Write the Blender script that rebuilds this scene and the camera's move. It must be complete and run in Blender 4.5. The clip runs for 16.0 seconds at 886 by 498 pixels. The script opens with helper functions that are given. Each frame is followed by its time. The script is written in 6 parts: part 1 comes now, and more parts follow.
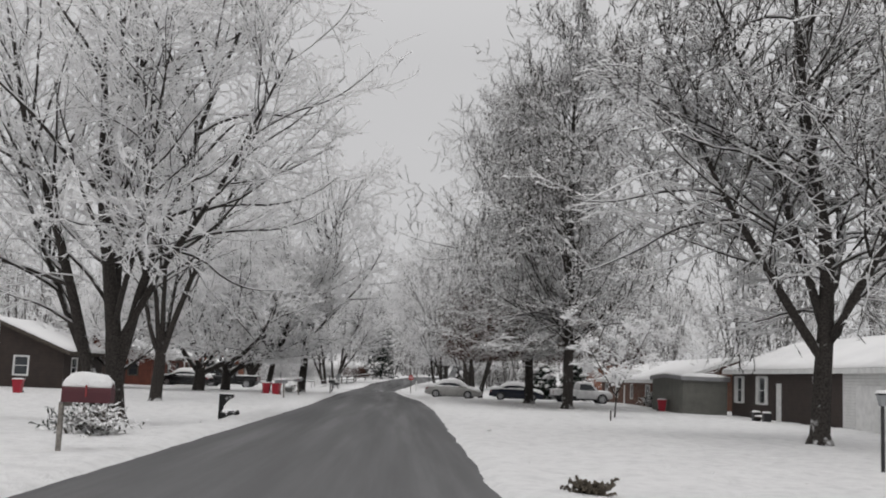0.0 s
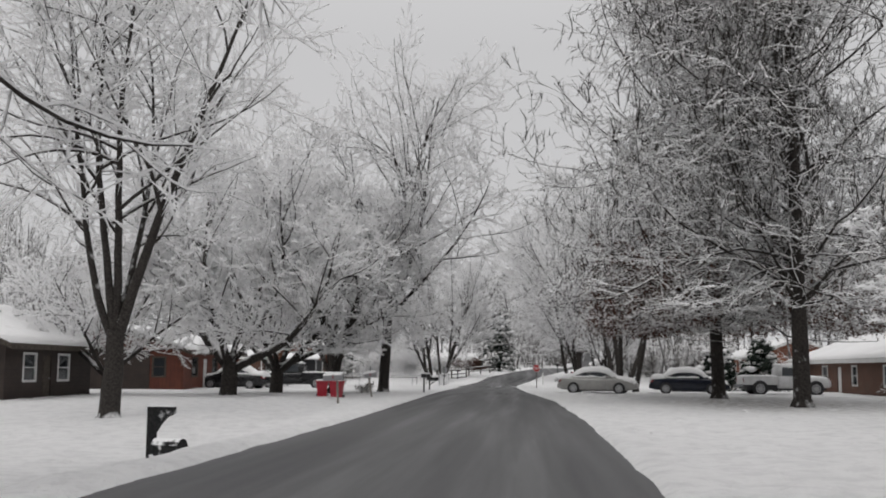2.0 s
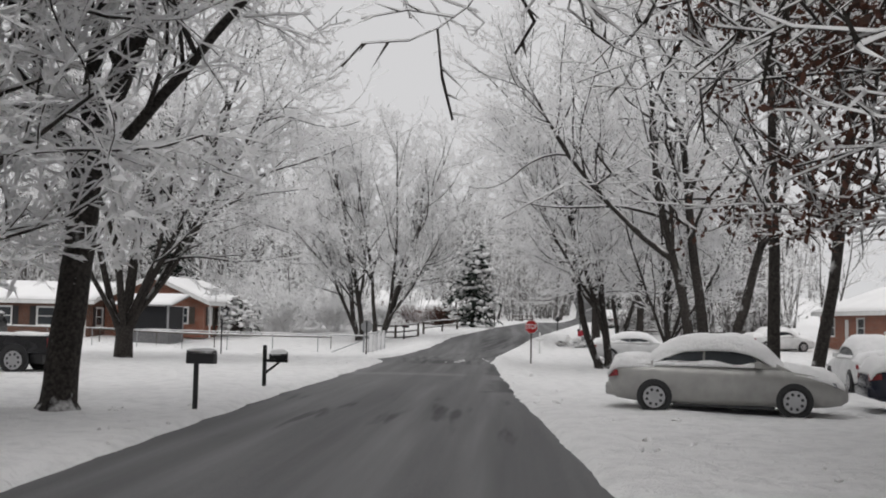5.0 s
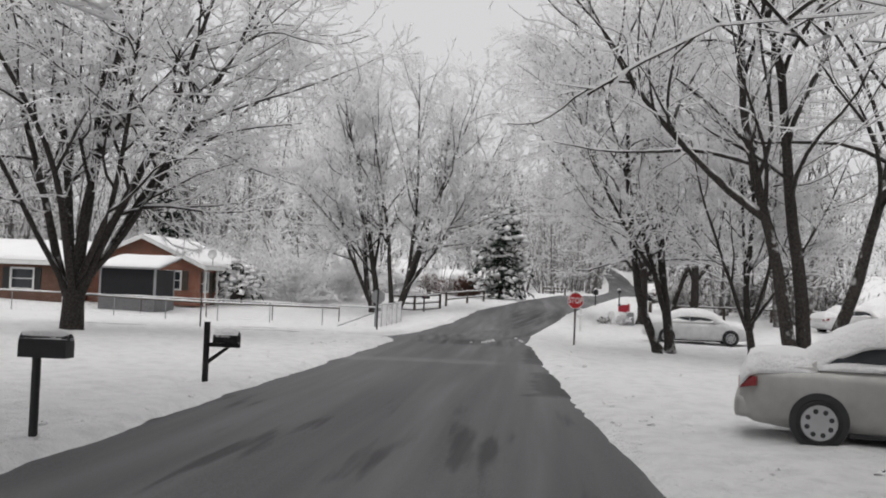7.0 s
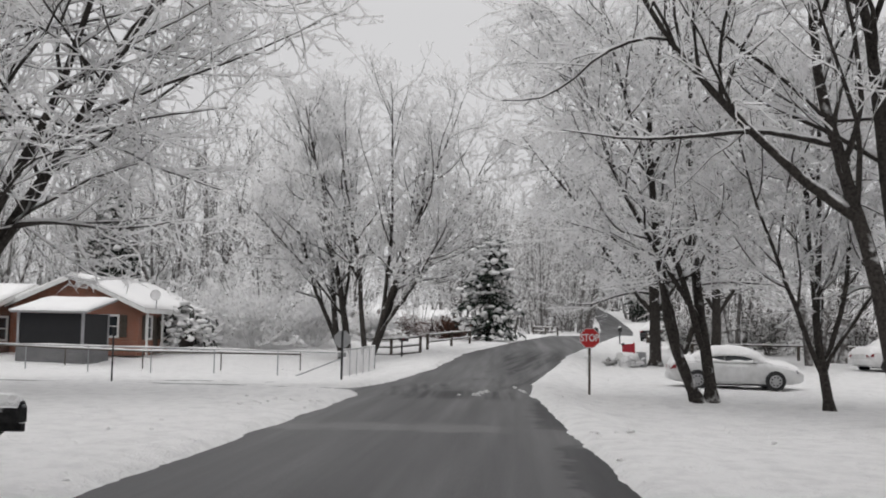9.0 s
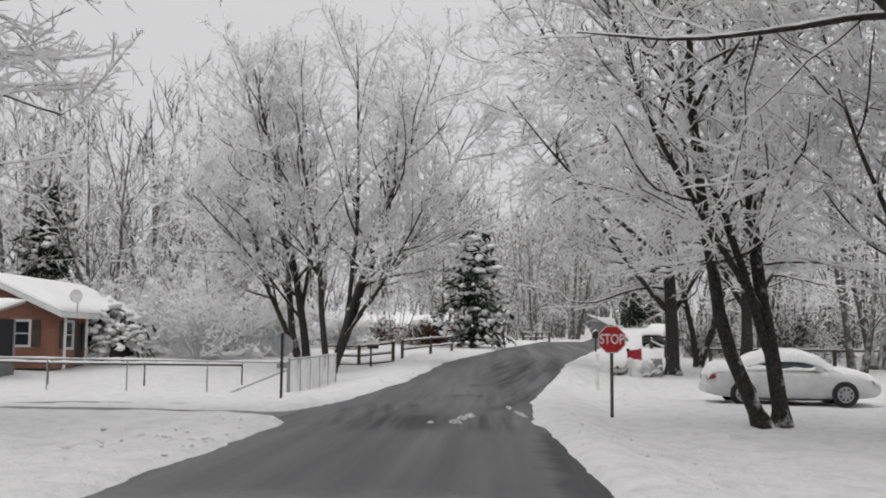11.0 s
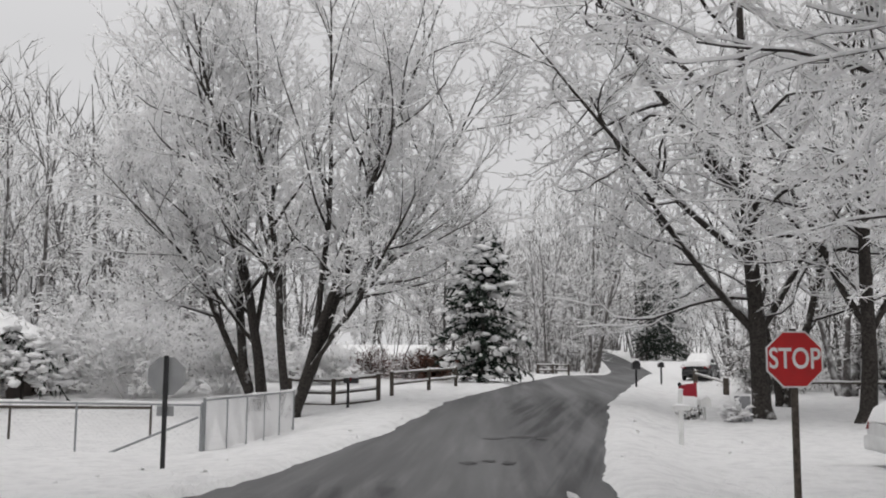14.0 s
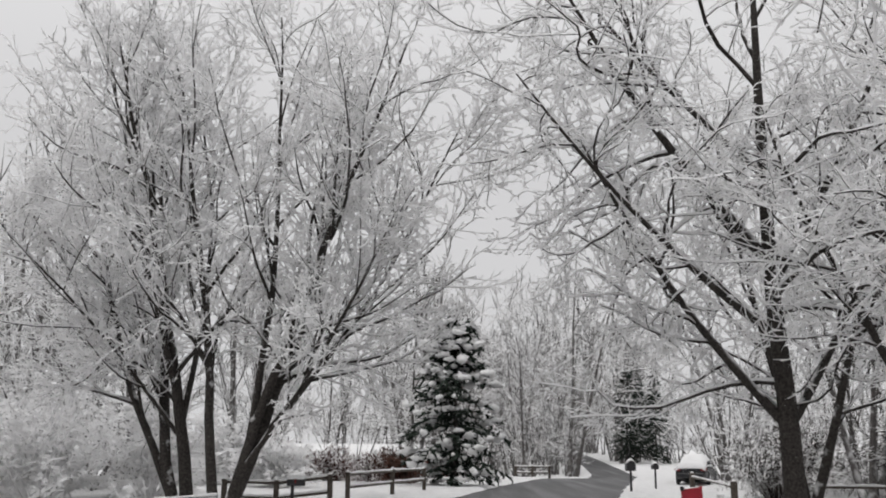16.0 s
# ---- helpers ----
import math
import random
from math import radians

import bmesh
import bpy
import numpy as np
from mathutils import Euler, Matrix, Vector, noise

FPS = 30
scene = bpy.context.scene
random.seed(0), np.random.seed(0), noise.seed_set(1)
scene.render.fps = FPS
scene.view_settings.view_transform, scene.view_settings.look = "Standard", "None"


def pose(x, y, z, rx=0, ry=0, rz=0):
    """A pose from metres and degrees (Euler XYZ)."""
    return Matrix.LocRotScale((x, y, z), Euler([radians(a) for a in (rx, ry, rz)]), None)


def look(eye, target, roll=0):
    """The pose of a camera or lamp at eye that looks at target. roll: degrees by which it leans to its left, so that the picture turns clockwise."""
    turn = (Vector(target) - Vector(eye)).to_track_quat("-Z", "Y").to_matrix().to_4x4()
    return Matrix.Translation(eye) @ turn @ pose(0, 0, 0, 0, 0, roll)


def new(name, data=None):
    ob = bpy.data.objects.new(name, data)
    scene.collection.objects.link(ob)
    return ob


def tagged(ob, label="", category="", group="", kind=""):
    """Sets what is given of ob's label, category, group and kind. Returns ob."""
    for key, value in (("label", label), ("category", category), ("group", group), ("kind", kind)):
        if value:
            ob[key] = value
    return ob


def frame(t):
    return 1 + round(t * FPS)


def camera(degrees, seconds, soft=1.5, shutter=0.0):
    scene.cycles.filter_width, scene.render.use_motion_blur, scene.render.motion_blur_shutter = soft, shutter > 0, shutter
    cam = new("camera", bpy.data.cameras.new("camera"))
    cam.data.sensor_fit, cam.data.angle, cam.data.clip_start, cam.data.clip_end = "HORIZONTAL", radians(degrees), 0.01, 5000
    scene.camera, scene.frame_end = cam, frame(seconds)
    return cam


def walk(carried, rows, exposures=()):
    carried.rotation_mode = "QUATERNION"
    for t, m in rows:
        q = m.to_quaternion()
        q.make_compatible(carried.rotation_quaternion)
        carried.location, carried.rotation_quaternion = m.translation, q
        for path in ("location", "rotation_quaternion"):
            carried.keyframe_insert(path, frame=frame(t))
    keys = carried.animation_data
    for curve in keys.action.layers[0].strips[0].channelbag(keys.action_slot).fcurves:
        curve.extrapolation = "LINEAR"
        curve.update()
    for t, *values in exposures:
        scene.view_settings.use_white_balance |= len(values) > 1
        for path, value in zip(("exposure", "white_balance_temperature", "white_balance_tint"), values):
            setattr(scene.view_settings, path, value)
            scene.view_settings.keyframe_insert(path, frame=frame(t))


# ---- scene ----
cam = camera(46.1, 16.0, 1.9)
PATH = [
    (0, (1.08, 3.203, 1.742), (1.152, 5.187, 1.988), 2.4),
    (0.5, (1.055, 9.09, 1.606), (1.064, 11.077, 1.834), 1.8),
    (1, (1.068, 15.011, 1.462), (0.997, 17.001, 1.647), 0.3),
    (1.5, (1.087, 20.987, 1.381), (0.966, 22.972, 1.596), 1.0),
    (2, (1.181, 29.555, 1.454), (1.029, 31.536, 1.684), 0.4),
    (2.5, (1.626, 38.472, 1.585), (1.456, 40.452, 1.814), -0.2),
    (3, (1.704, 47.889, 1.671), (1.509, 49.868, 1.887), -0.0),
    (3.5, (1.405, 57.43, 1.786), (1.202, 59.407, 2.015), 0.5),
    (4, (1.451, 66.732, 1.93), (1.208, 68.696, 2.22), 0.4),
    (4.5, (1.303, 69.943, 1.968), (1.169, 71.928, 2.178), 1.1),
    (4.7, (1.242, 71.017, 1.906), (1.123, 73.008, 2.048), 1.1),
    (6.8, (0.71, 80.39, 1.884), (0.537, 82.379, 2.001), 2.4),
    (7, (0.628, 81.288, 1.866), (0.458, 83.279, 1.944), 2.2),
    (7.5, (0.401, 83.399, 1.83), (0.195, 85.386, 1.92), 0.9),
    (8, (0.219, 85.453, 1.769), (0.03, 87.439, 1.913), 1.2),
    (8.5, (0.028, 87.525, 1.688), (-0.131, 89.514, 1.826), 1.5),
    (9, (0.049, 89.882, 1.658), (-0.088, 91.87, 1.822), 1.0),
    (9.5, (0.055, 92.052, 1.525), (-0.078, 94.035, 1.749), 1.2),
    (10, (0.065, 94.323, 1.55), (-0.049, 96.309, 1.752), 1.0),
    (12.3, (-0.494, 104.446, 1.439), (-0.597, 106.437, 1.597), -0.1),
    (12.5, (-0.507, 105.346, 1.449), (-0.603, 107.339, 1.584), -0.2),
    (13, (-0.602, 107.265, 1.424), (-0.719, 109.254, 1.593), 0.3),
    (13.5, (-0.707, 109.16, 1.395), (-0.823, 111.146, 1.601), 0.1),
    (14, (-0.757, 110.913, 1.395), (-0.868, 112.894, 1.644), 0.3),
    (14.5, (-0.861, 112.654, 1.392), (-0.973, 114.634, 1.657), 0.3),
    (15, (-0.895, 114.091, 1.369), (-1.009, 116.06, 1.699), -0.1),
    (15.5, (-0.877, 115.487, 1.305), (-0.969, 117.454, 1.656), -0.1),
    (16, (-0.857, 116.657, 1.34), (-0.917, 118.606, 1.78), 0.5),
]
walk(cam, [(t, look(eye, target, roll)) for t, eye, target, roll in PATH], [(0, -0.28), (3, -0.25), (4.5, -0.14), (7, -0.04), (10, -0.1), (13, -0.08), (16, -0.1)])
SKY, SUN = 1.0, 0.7
TWIG_LO, TWIG_HI = -1.4, -0.5

# ---- light ----
world = bpy.data.worlds.new("world")
scene.world = world
world.use_nodes = True
wn, wl = world.node_tree.nodes, world.node_tree.links
w_co = wn.new("ShaderNodeTexCoord")
w_sep = wn.new("ShaderNodeSeparateXYZ")
w_ramp = wn.new("ShaderNodeValToRGB")
w_ramp.color_ramp.elements[0].position, w_ramp.color_ramp.elements[0].color = 0.30, (0.69, 0.687, 0.698, 1)
w_ramp.color_ramp.elements[1].position, w_ramp.color_ramp.elements[1].color = 0.95, (1.175, 1.165, 1.175, 1)
wl.new(w_co.outputs["Generated"], w_sep.inputs[0])
wl.new(w_sep.outputs["Z"], w_ramp.inputs[0])
wl.new(w_ramp.outputs[0], wn["Background"].inputs["Color"])
wn["Background"].inputs["Strength"].default_value = SKY
sun = new("sun", bpy.data.lights.new("sun", "SUN"))
sun.data.energy, sun.data.angle, sun.data.color = SUN, radians(40), (1.0, 0.98, 0.95)
sun.matrix_world = look((0, 0, 50), (12, 22, 0))


# ---- materials ----
def mat(name, build):
    m = bpy.data.materials.new(name)
    m.use_nodes = True
    build(m.node_tree, m.node_tree.nodes["Principled BSDF"])
    return m


def n_noise(nt, scale, detail=4.0, rough=0.55, coords="Object"):
    co = nt.nodes.new("ShaderNodeTexCoord")
    no = nt.nodes.new("ShaderNodeTexNoise")
    no.inputs["Scale"].default_value, no.inputs["Detail"].default_value, no.inputs["Roughness"].default_value = scale, detail, rough
    nt.links.new(co.outputs[coords], no.inputs["Vector"])
    return no.outputs["Fac"]


def n_ramp(nt, fac, stops):
    r = nt.nodes.new("ShaderNodeValToRGB")
    e = r.color_ramp.elements
    while len(e) < len(stops):
        e.new(0.5)
    for k, (p, c) in zip(e, stops):
        k.position, k.color = p, (*c, 1)
    nt.links.new(fac, r.inputs[0])
    return r.outputs[0]


def n_mix(nt, fac, a, b, mode="MIX"):
    m = nt.nodes.new("ShaderNodeMix")
    m.data_type, m.blend_type = "RGBA", mode
    for s, v in ((m.inputs["Factor"], fac), (m.inputs["A"], a), (m.inputs["B"], b)):
        if isinstance(v, (int, float)):
            s.default_value = v
        elif isinstance(v, tuple):
            s.default_value = (*v, 1)
        else:
            nt.links.new(v, s)
    return m.outputs["Result"]


def n_math(nt, op, a, b=0.0):
    m = nt.nodes.new("ShaderNodeMath")
    m.operation = op
    for s, v in zip(m.inputs, (a, b)):
        if isinstance(v, (int, float)):
            s.default_value = v
        else:
            nt.links.new(v, s)
    return m.outputs[0]


def n_bump(nt, bsdf, height, strength, distance):
    b = nt.nodes.new("ShaderNodeBump")
    b.inputs["Strength"].default_value, b.inputs["Distance"].default_value = strength, distance
    nt.links.new(height, b.inputs["Height"])
    nt.links.new(b.outputs[0], bsdf.inputs["Normal"])


def rough_mat(name, c1, c2, scale=4.0, rough=0.8, bump=0.3, dist=0.01, metal=0.0, fine=0.0):
    """Two colours mixed by noise, with a second finer grain."""
    def build(nt, b):
        col = n_ramp(nt, n_noise(nt, scale), [(0.35, c1), (0.65, c2)])
        grain = n_noise(nt, scale * 9, 3)
        if fine:
            col = n_mix(nt, fine, col, n_ramp(nt, grain, [(0.35, (0.1, 0.1, 0.1)), (0.65, (1, 1, 1))]), "MULTIPLY")
        nt.links.new(col, b.inputs["Base Color"])
        b.inputs["Roughness"].default_value, b.inputs["Metallic"].default_value = rough, metal
        n_bump(nt, b, grain, bump, dist)
    return mat(name, build)


def snow_build(nt, b):
    big, small = n_noise(nt, 0.35, 5), n_noise(nt, 7.0, 6, 0.65)
    nt.links.new(n_ramp(nt, big, [(0.3, (0.82, 0.816, 0.82)), (0.7, (0.89, 0.886, 0.886))]), b.inputs["Base Color"])
    b.inputs["Roughness"].default_value = 0.75
    n_bump(nt, b, n_math(nt, "ADD", small, n_math(nt, "MULTIPLY", n_noise(nt, 1.6, 5), 2.5)), 0.8, 0.09)


def lawn_build(nt, b):
    """Trodden and melting snow with grass tips showing through in patches."""
    big, mid, small = n_noise(nt, 0.35, 5), n_noise(nt, 2.2, 6, 0.7), n_noise(nt, 16.0, 4, 0.7)
    col = n_ramp(nt, mid, [(0.32, (0.72, 0.717, 0.72)), (0.55, (0.86, 0.856, 0.856))])
    tips = n_math(nt, "MULTIPLY", n_math(nt, "GREATER_THAN", small, 0.64), n_ramp(nt, n_noise(nt, 0.55, 4), [(0.42, (0, 0, 0)), (0.62, (1, 1, 1))]))
    col = n_mix(nt, n_math(nt, "MULTIPLY", tips, 0.5), col, (0.26, 0.24, 0.21))
    # brown noise patches around the two oaks, fading outwards
    co = nt.nodes.new("ShaderNodeTexCoord")
    sp = nt.nodes.new("ShaderNodeSeparateXYZ")
    nt.links.new(co.outputs["Object"], sp.inputs[0])
    dx, dy = n_math(nt, "SUBTRACT", sp.outputs["X"], 11.5), n_math(nt, "MULTIPLY", n_math(nt, "SUBTRACT", sp.outputs["Y"], 76.0), 0.5)
    far = n_math(nt, "SQRT", n_math(nt, "ADD", n_math(nt, "MULTIPLY", dx, dx), n_math(nt, "MULTIPLY", dy, dy)))
    under = n_ramp(nt, n_math(nt, "DIVIDE", far, 10.0), [(0.2, (1, 1, 1)), (0.65, (0, 0, 0))])
    browned = n_math(nt, "MULTIPLY", under, n_ramp(nt, n_noise(nt, 3.5, 6, 0.7), [(0.4, (0, 0, 0)), (0.62, (0.7, 0.7, 0.7))]))
    col = n_mix(nt, browned, col, (0.2, 0.175, 0.145))
    nt.links.new(col, b.inputs["Base Color"])
    b.inputs["Roughness"].default_value = 0.75
    n_bump(nt, b, n_math(nt, "ADD", n_math(nt, "MULTIPLY", small, 0.7), n_math(nt, "MULTIPLY", mid, 2.5)), 0.9, 0.085)


def road_build(nt, b):
    def along(scale, stretch, detail=5):
        co = nt.nodes.new("ShaderNodeTexCoord")
        mp = nt.nodes.new("ShaderNodeMapping")
        mp.inputs["Scale"].default_value = (1, stretch, 1)
        no = nt.nodes.new("ShaderNodeTexNoise")
        no.inputs["Scale"].default_value, no.inputs["Detail"].default_value = scale, detail
        nt.links.new(co.outputs["Object"], mp.inputs[0])
        nt.links.new(mp.outputs[0], no.inputs["Vector"])
        return no.outputs["Fac"]
    col = n_ramp(nt, along(2.4, 0.02), [(0.34, (0.098, 0.098, 0.1)), (0.68, (0.122, 0.122, 0.125))])
    col = n_mix(nt, 1.0, col, n_ramp(nt, along(0.7, 0.06, 4), [(0.35, (0.84, 0.84, 0.84)), (0.6, (1, 1, 1))]), "MULTIPLY")
    co = nt.nodes.new("ShaderNodeTexCoord")
    sp = nt.nodes.new("ShaderNodeSeparateXYZ")
    nt.links.new(co.outputs["Object"], sp.inputs[0])
    near = n_ramp(nt, n_math(nt, "DIVIDE", n_math(nt, "SUBTRACT", sp.outputs["Y"], 105.0), 40.0), [(0.2, (0, 0, 0)), (0.4, (1, 1, 1)), (0.55, (1, 1, 1)), (0.8, (0, 0, 0))])
    streak = n_math(nt, "MULTIPLY", near, n_ramp(nt, along(3.4, 0.05, 5), [(0.5, (0, 0, 0)), (0.72, (0.4, 0.4, 0.4))]))
    col = n_mix(nt, streak, col, (0.24, 0.24, 0.24))
    # wheel tracks swinging into the side street, damp patches and slush left on the asphalt
    torn = n_math(nt, "MULTIPLY", n_math(nt, "SUBTRACT", n_noise(nt, 1.3, 5, 0.65), 0.5), 2.2)
    ty = n_math(nt, "ADD", sp.outputs["Y"], torn)
    tx = n_math(nt, "ADD", sp.outputs["X"], n_math(nt, "MULTIPLY", torn, 0.5))

    def soft(v, lo, hi):
        r = nt.nodes.new("ShaderNodeMapRange")
        r.interpolation_type = "SMOOTHSTEP"
        r.inputs["From Min"].default_value, r.inputs["From Max"].default_value = lo, hi
        nt.links.new(v, r.inputs["Value"])
        return r.outputs[0]

    def zone(a, b, c, d):
        return n_math(nt, "MULTIPLY", soft(ty, a, b), soft(ty, d, c))

    def slanted(scale, turn, stretch):
        co2 = nt.nodes.new("ShaderNodeTexCoord")
        mp = nt.nodes.new("ShaderNodeMapping")
        mp.vector_type = "TEXTURE"
        mp.inputs["Rotation"].default_value = (0, 0, turn)
        mp.inputs["Scale"].default_value = (1, stretch, 1)
        no = nt.nodes.new("ShaderNodeTexNoise")
        no.inputs["Scale"].default_value, no.inputs["Detail"].default_value = scale, 3
        nt.links.new(co2.outputs["Object"], mp.inputs[0])
        nt.links.new(mp.outputs[0], no.inputs["Vector"])
        return no.outputs["Fac"]

    right = soft(tx, -0.9, 0.1)
    left = n_math(nt, "MULTIPLY", soft(tx, -3.5, -2.9), soft(tx, 0.5, -0.2))
    cross = n_math(nt, "MULTIPLY", n_math(nt, "MULTIPLY", zone(116.0, 118.2, 119.6, 122.4), left), soft(slanted(3.6, 0.03, 45.0), 0.36, 0.6))
    swing = n_math(nt, "MULTIPLY", n_math(nt, "MULTIPLY", zone(117.6, 118.6, 123.6, 126.0), n_math(nt, "MULTIPLY", soft(tx, -4.0, -3.4), soft(tx, -1.6, -2.3))), soft(slanted(2.6, 0.12, 30.0), 0.4, 0.64))
    cross = n_math(nt, "MAXIMUM", cross, swing)
    lane = n_math(nt, "MULTIPLY", n_math(nt, "MULTIPLY", zone(121.5, 123.5, 146.0, 156.0), right), soft(slanted(3.4, -0.12, 55.0), 0.4, 0.66))
    edge1 = n_math(nt, "MULTIPLY", zone(100.2, 100.8, 105.8, 106.4), soft(tx, 0.65, 0.85))
    edge2 = n_math(nt, "MULTIPLY", zone(108.6, 109.4, 116.4, 117.2), soft(tx, 0.35, 0.7))
    early = n_math(nt, "MULTIPLY", zone(88.0, 90.0, 97.0, 99.0), soft(slanted(2.0, 0.0, 12.0), 0.56, 0.68))
    damp = n_math(nt, "MAXIMUM", n_math(nt, "MAXIMUM", cross, lane), n_math(nt, "MAXIMUM", n_math(nt, "MAXIMUM", edge1, edge2), early))
    col = n_mix(nt, n_math(nt, "MULTIPLY", damp, 0.7), col, (0.034, 0.034, 0.036))
    film = n_math(nt, "MULTIPLY", zone(107.6, 108.0, 108.8, 109.6), soft(tx, 0.4, -0.6))
    col = n_mix(nt, n_math(nt, "MULTIPLY", film, 0.45), col, (0.2, 0.2, 0.2))
    grain = n_noise(nt, 60, 2)
    col = n_mix(nt, 0.5, col, n_ramp(nt, grain, [(0.3, (0.45, 0.45, 0.45)), (0.7, (1.45, 1.45, 1.45))]), "MULTIPLY")
    nt.links.new(col, b.inputs["Base Color"])
    nt.links.new(n_ramp(nt, along(0.9, 0.04, 4), [(0.35, (0.5, 0.5, 0.5)), (0.6, (0.8, 0.8, 0.8))]), b.inputs["Roughness"])
    nt.links.new(n_math(nt, "SUBTRACT", 0.3, n_math(nt, "MULTIPLY", damp, 0.15)), b.inputs["Specular IOR Level"])
    n_bump(nt, b, grain, 0.2, 0.004)


def slush_build(nt, b):
    f = n_noise(nt, 2.2, 7, 0.65)
    nt.links.new(n_ramp(nt, f, [(0.42, (0.07, 0.07, 0.072)), (0.58, (0.16, 0.16, 0.163)), (0.66, (0.5, 0.5, 0.5))]), b.inputs["Base Color"])
    b.inputs["Roughness"].default_value = 0.5
    n_bump(nt, b, f, 0.5, 0.03)


def snowy_wood(name, dark, light, lo, hi, patch=0.35, glow=0.0):
    """Bark that carries snow where its surface looks up, and in wind-blown patches."""
    def build(nt, b):
        g = nt.nodes.new("ShaderNodeNewGeometry")
        s = nt.nodes.new("ShaderNodeSeparateXYZ")
        nt.links.new(g.outputs["Normal"], s.inputs[0])
        f = n_math(nt, "ADD", s.outputs["Z"], n_math(nt, "MULTIPLY", n_math(nt, "SUBTRACT", n_noise(nt, 2.6, 5), 0.5), patch * 4))
        fac = nt.nodes.new("ShaderNodeMapRange")
        fac.inputs["From Min"].default_value, fac.inputs["From Max"].default_value = lo, hi
        nt.links.new(f, fac.inputs["Value"])
        grain = n_noise(nt, 14, 5)
        bark = n_ramp(nt, grain, [(0.35, dark), (0.65, light)])
        nt.links.new(n_mix(nt, fac.outputs[0], bark, (0.95, 0.947, 0.95)), b.inputs["Base Color"])
        b.inputs["Roughness"].default_value = 0.85
        b.inputs["Specular IOR Level"].default_value = 0.2
        n_bump(nt, b, grain, 0.5, 0.03)
        if glow:
            tr = nt.nodes.new("ShaderNodeBsdfTranslucent")
            tr.inputs["Color"].default_value = (0.95, 0.947, 0.95, 1)
            mx = nt.nodes.new("ShaderNodeMixShader")
            nt.links.new(n_math(nt, "MULTIPLY", fac.outputs[0], glow), mx.inputs[0])
            nt.links.new(b.outputs[0], mx.inputs[1])
            nt.links.new(tr.outputs[0], mx.inputs[2])
            nt.links.new(mx.outputs[0], nt.nodes["Material Output"].inputs["Surface"])
    return mat(name, build)


def brick_mat(name, c1, c2, mortar):
    def build(nt, b):
        co = nt.nodes.new("ShaderNodeTexCoord")
        sp = nt.nodes.new("ShaderNodeSeparateXYZ")
        cb = nt.nodes.new("ShaderNodeCombineXYZ")
        br = nt.nodes.new("ShaderNodeTexBrick")
        nt.links.new(co.outputs["Object"], sp.inputs[0])
        nt.links.new(n_math(nt, "ADD", sp.outputs["X"], sp.outputs["Y"]), cb.inputs["X"])
        nt.links.new(sp.outputs["Z"], cb.inputs["Y"])
        nt.links.new(cb.outputs[0], br.inputs["Vector"])
        for k, v in (("Color1", c1), ("Color2", c2), ("Mortar", mortar)):
            br.inputs[k].default_value = (*v, 1)
        for k, v in (("Scale", 1.0), ("Mortar Size", 0.008), ("Brick Width", 0.22), ("Row Height", 0.075)):
            br.inputs[k].default_value = v
        nt.links.new(n_mix(nt, 0.6, br.outputs["Color"], n_ramp(nt, n_noise(nt, 1.2, 5), [(0.3, (0.6, 0.6, 0.6)), (0.7, (1.1, 1.1, 1.1))]), "MULTIPLY"), b.inputs["Base Color"])
        b.inputs["Roughness"].default_value = 0.9
        n_bump(nt, b, br.outputs["Fac"], -0.4, 0.01)
    return mat(name, build)


def siding_mat(name, c1, c2, pitch=0.2, upright=False):
    def build(nt, b):
        co = nt.nodes.new("ShaderNodeTexCoord")
        sp = nt.nodes.new("ShaderNodeSeparateXYZ")
        nt.links.new(co.outputs["Object"], sp.inputs[0])
        v = n_math(nt, "ADD", sp.outputs["X"], sp.outputs["Y"]) if upright else sp.outputs["Z"]
        saw = n_math(nt, "FRACT", n_math(nt, "DIVIDE", v, pitch))
        col = n_ramp(nt, n_noise(nt, 2.0, 5), [(0.3, c1), (0.7, c2)])
        nt.links.new(n_mix(nt, 1.0, col, n_ramp(nt, saw, [(0.0, (0.35, 0.35, 0.35)), (0.1, (1, 1, 1))]), "MULTIPLY"), b.inputs["Base Color"])
        b.inputs["Roughness"].default_value = 0.75
        n_bump(nt, b, saw, 0.5, 0.02)
    return mat(name, build)


def paint_mat(name, colour, rough=0.35, metal=0.0):
    def build(nt, b):
        dirt = n_ramp(nt, n_noise(nt, 3.0, 6), [(0.3, tuple(c * 0.8 for c in colour)), (0.65, colour)])
        nt.links.new(dirt, b.inputs["Base Color"])
        b.inputs["Roughness"].default_value, b.inputs["Metallic"].default_value = rough, metal
        n_bump(nt, b, n_noise(nt, 30, 3), 0.05, 0.003)
    return mat(name, build)


def glass_build(nt, b):
    b.inputs["Base Color"].default_value = (0.03, 0.035, 0.04, 1)
    b.inputs["Roughness"].default_value = 0.08


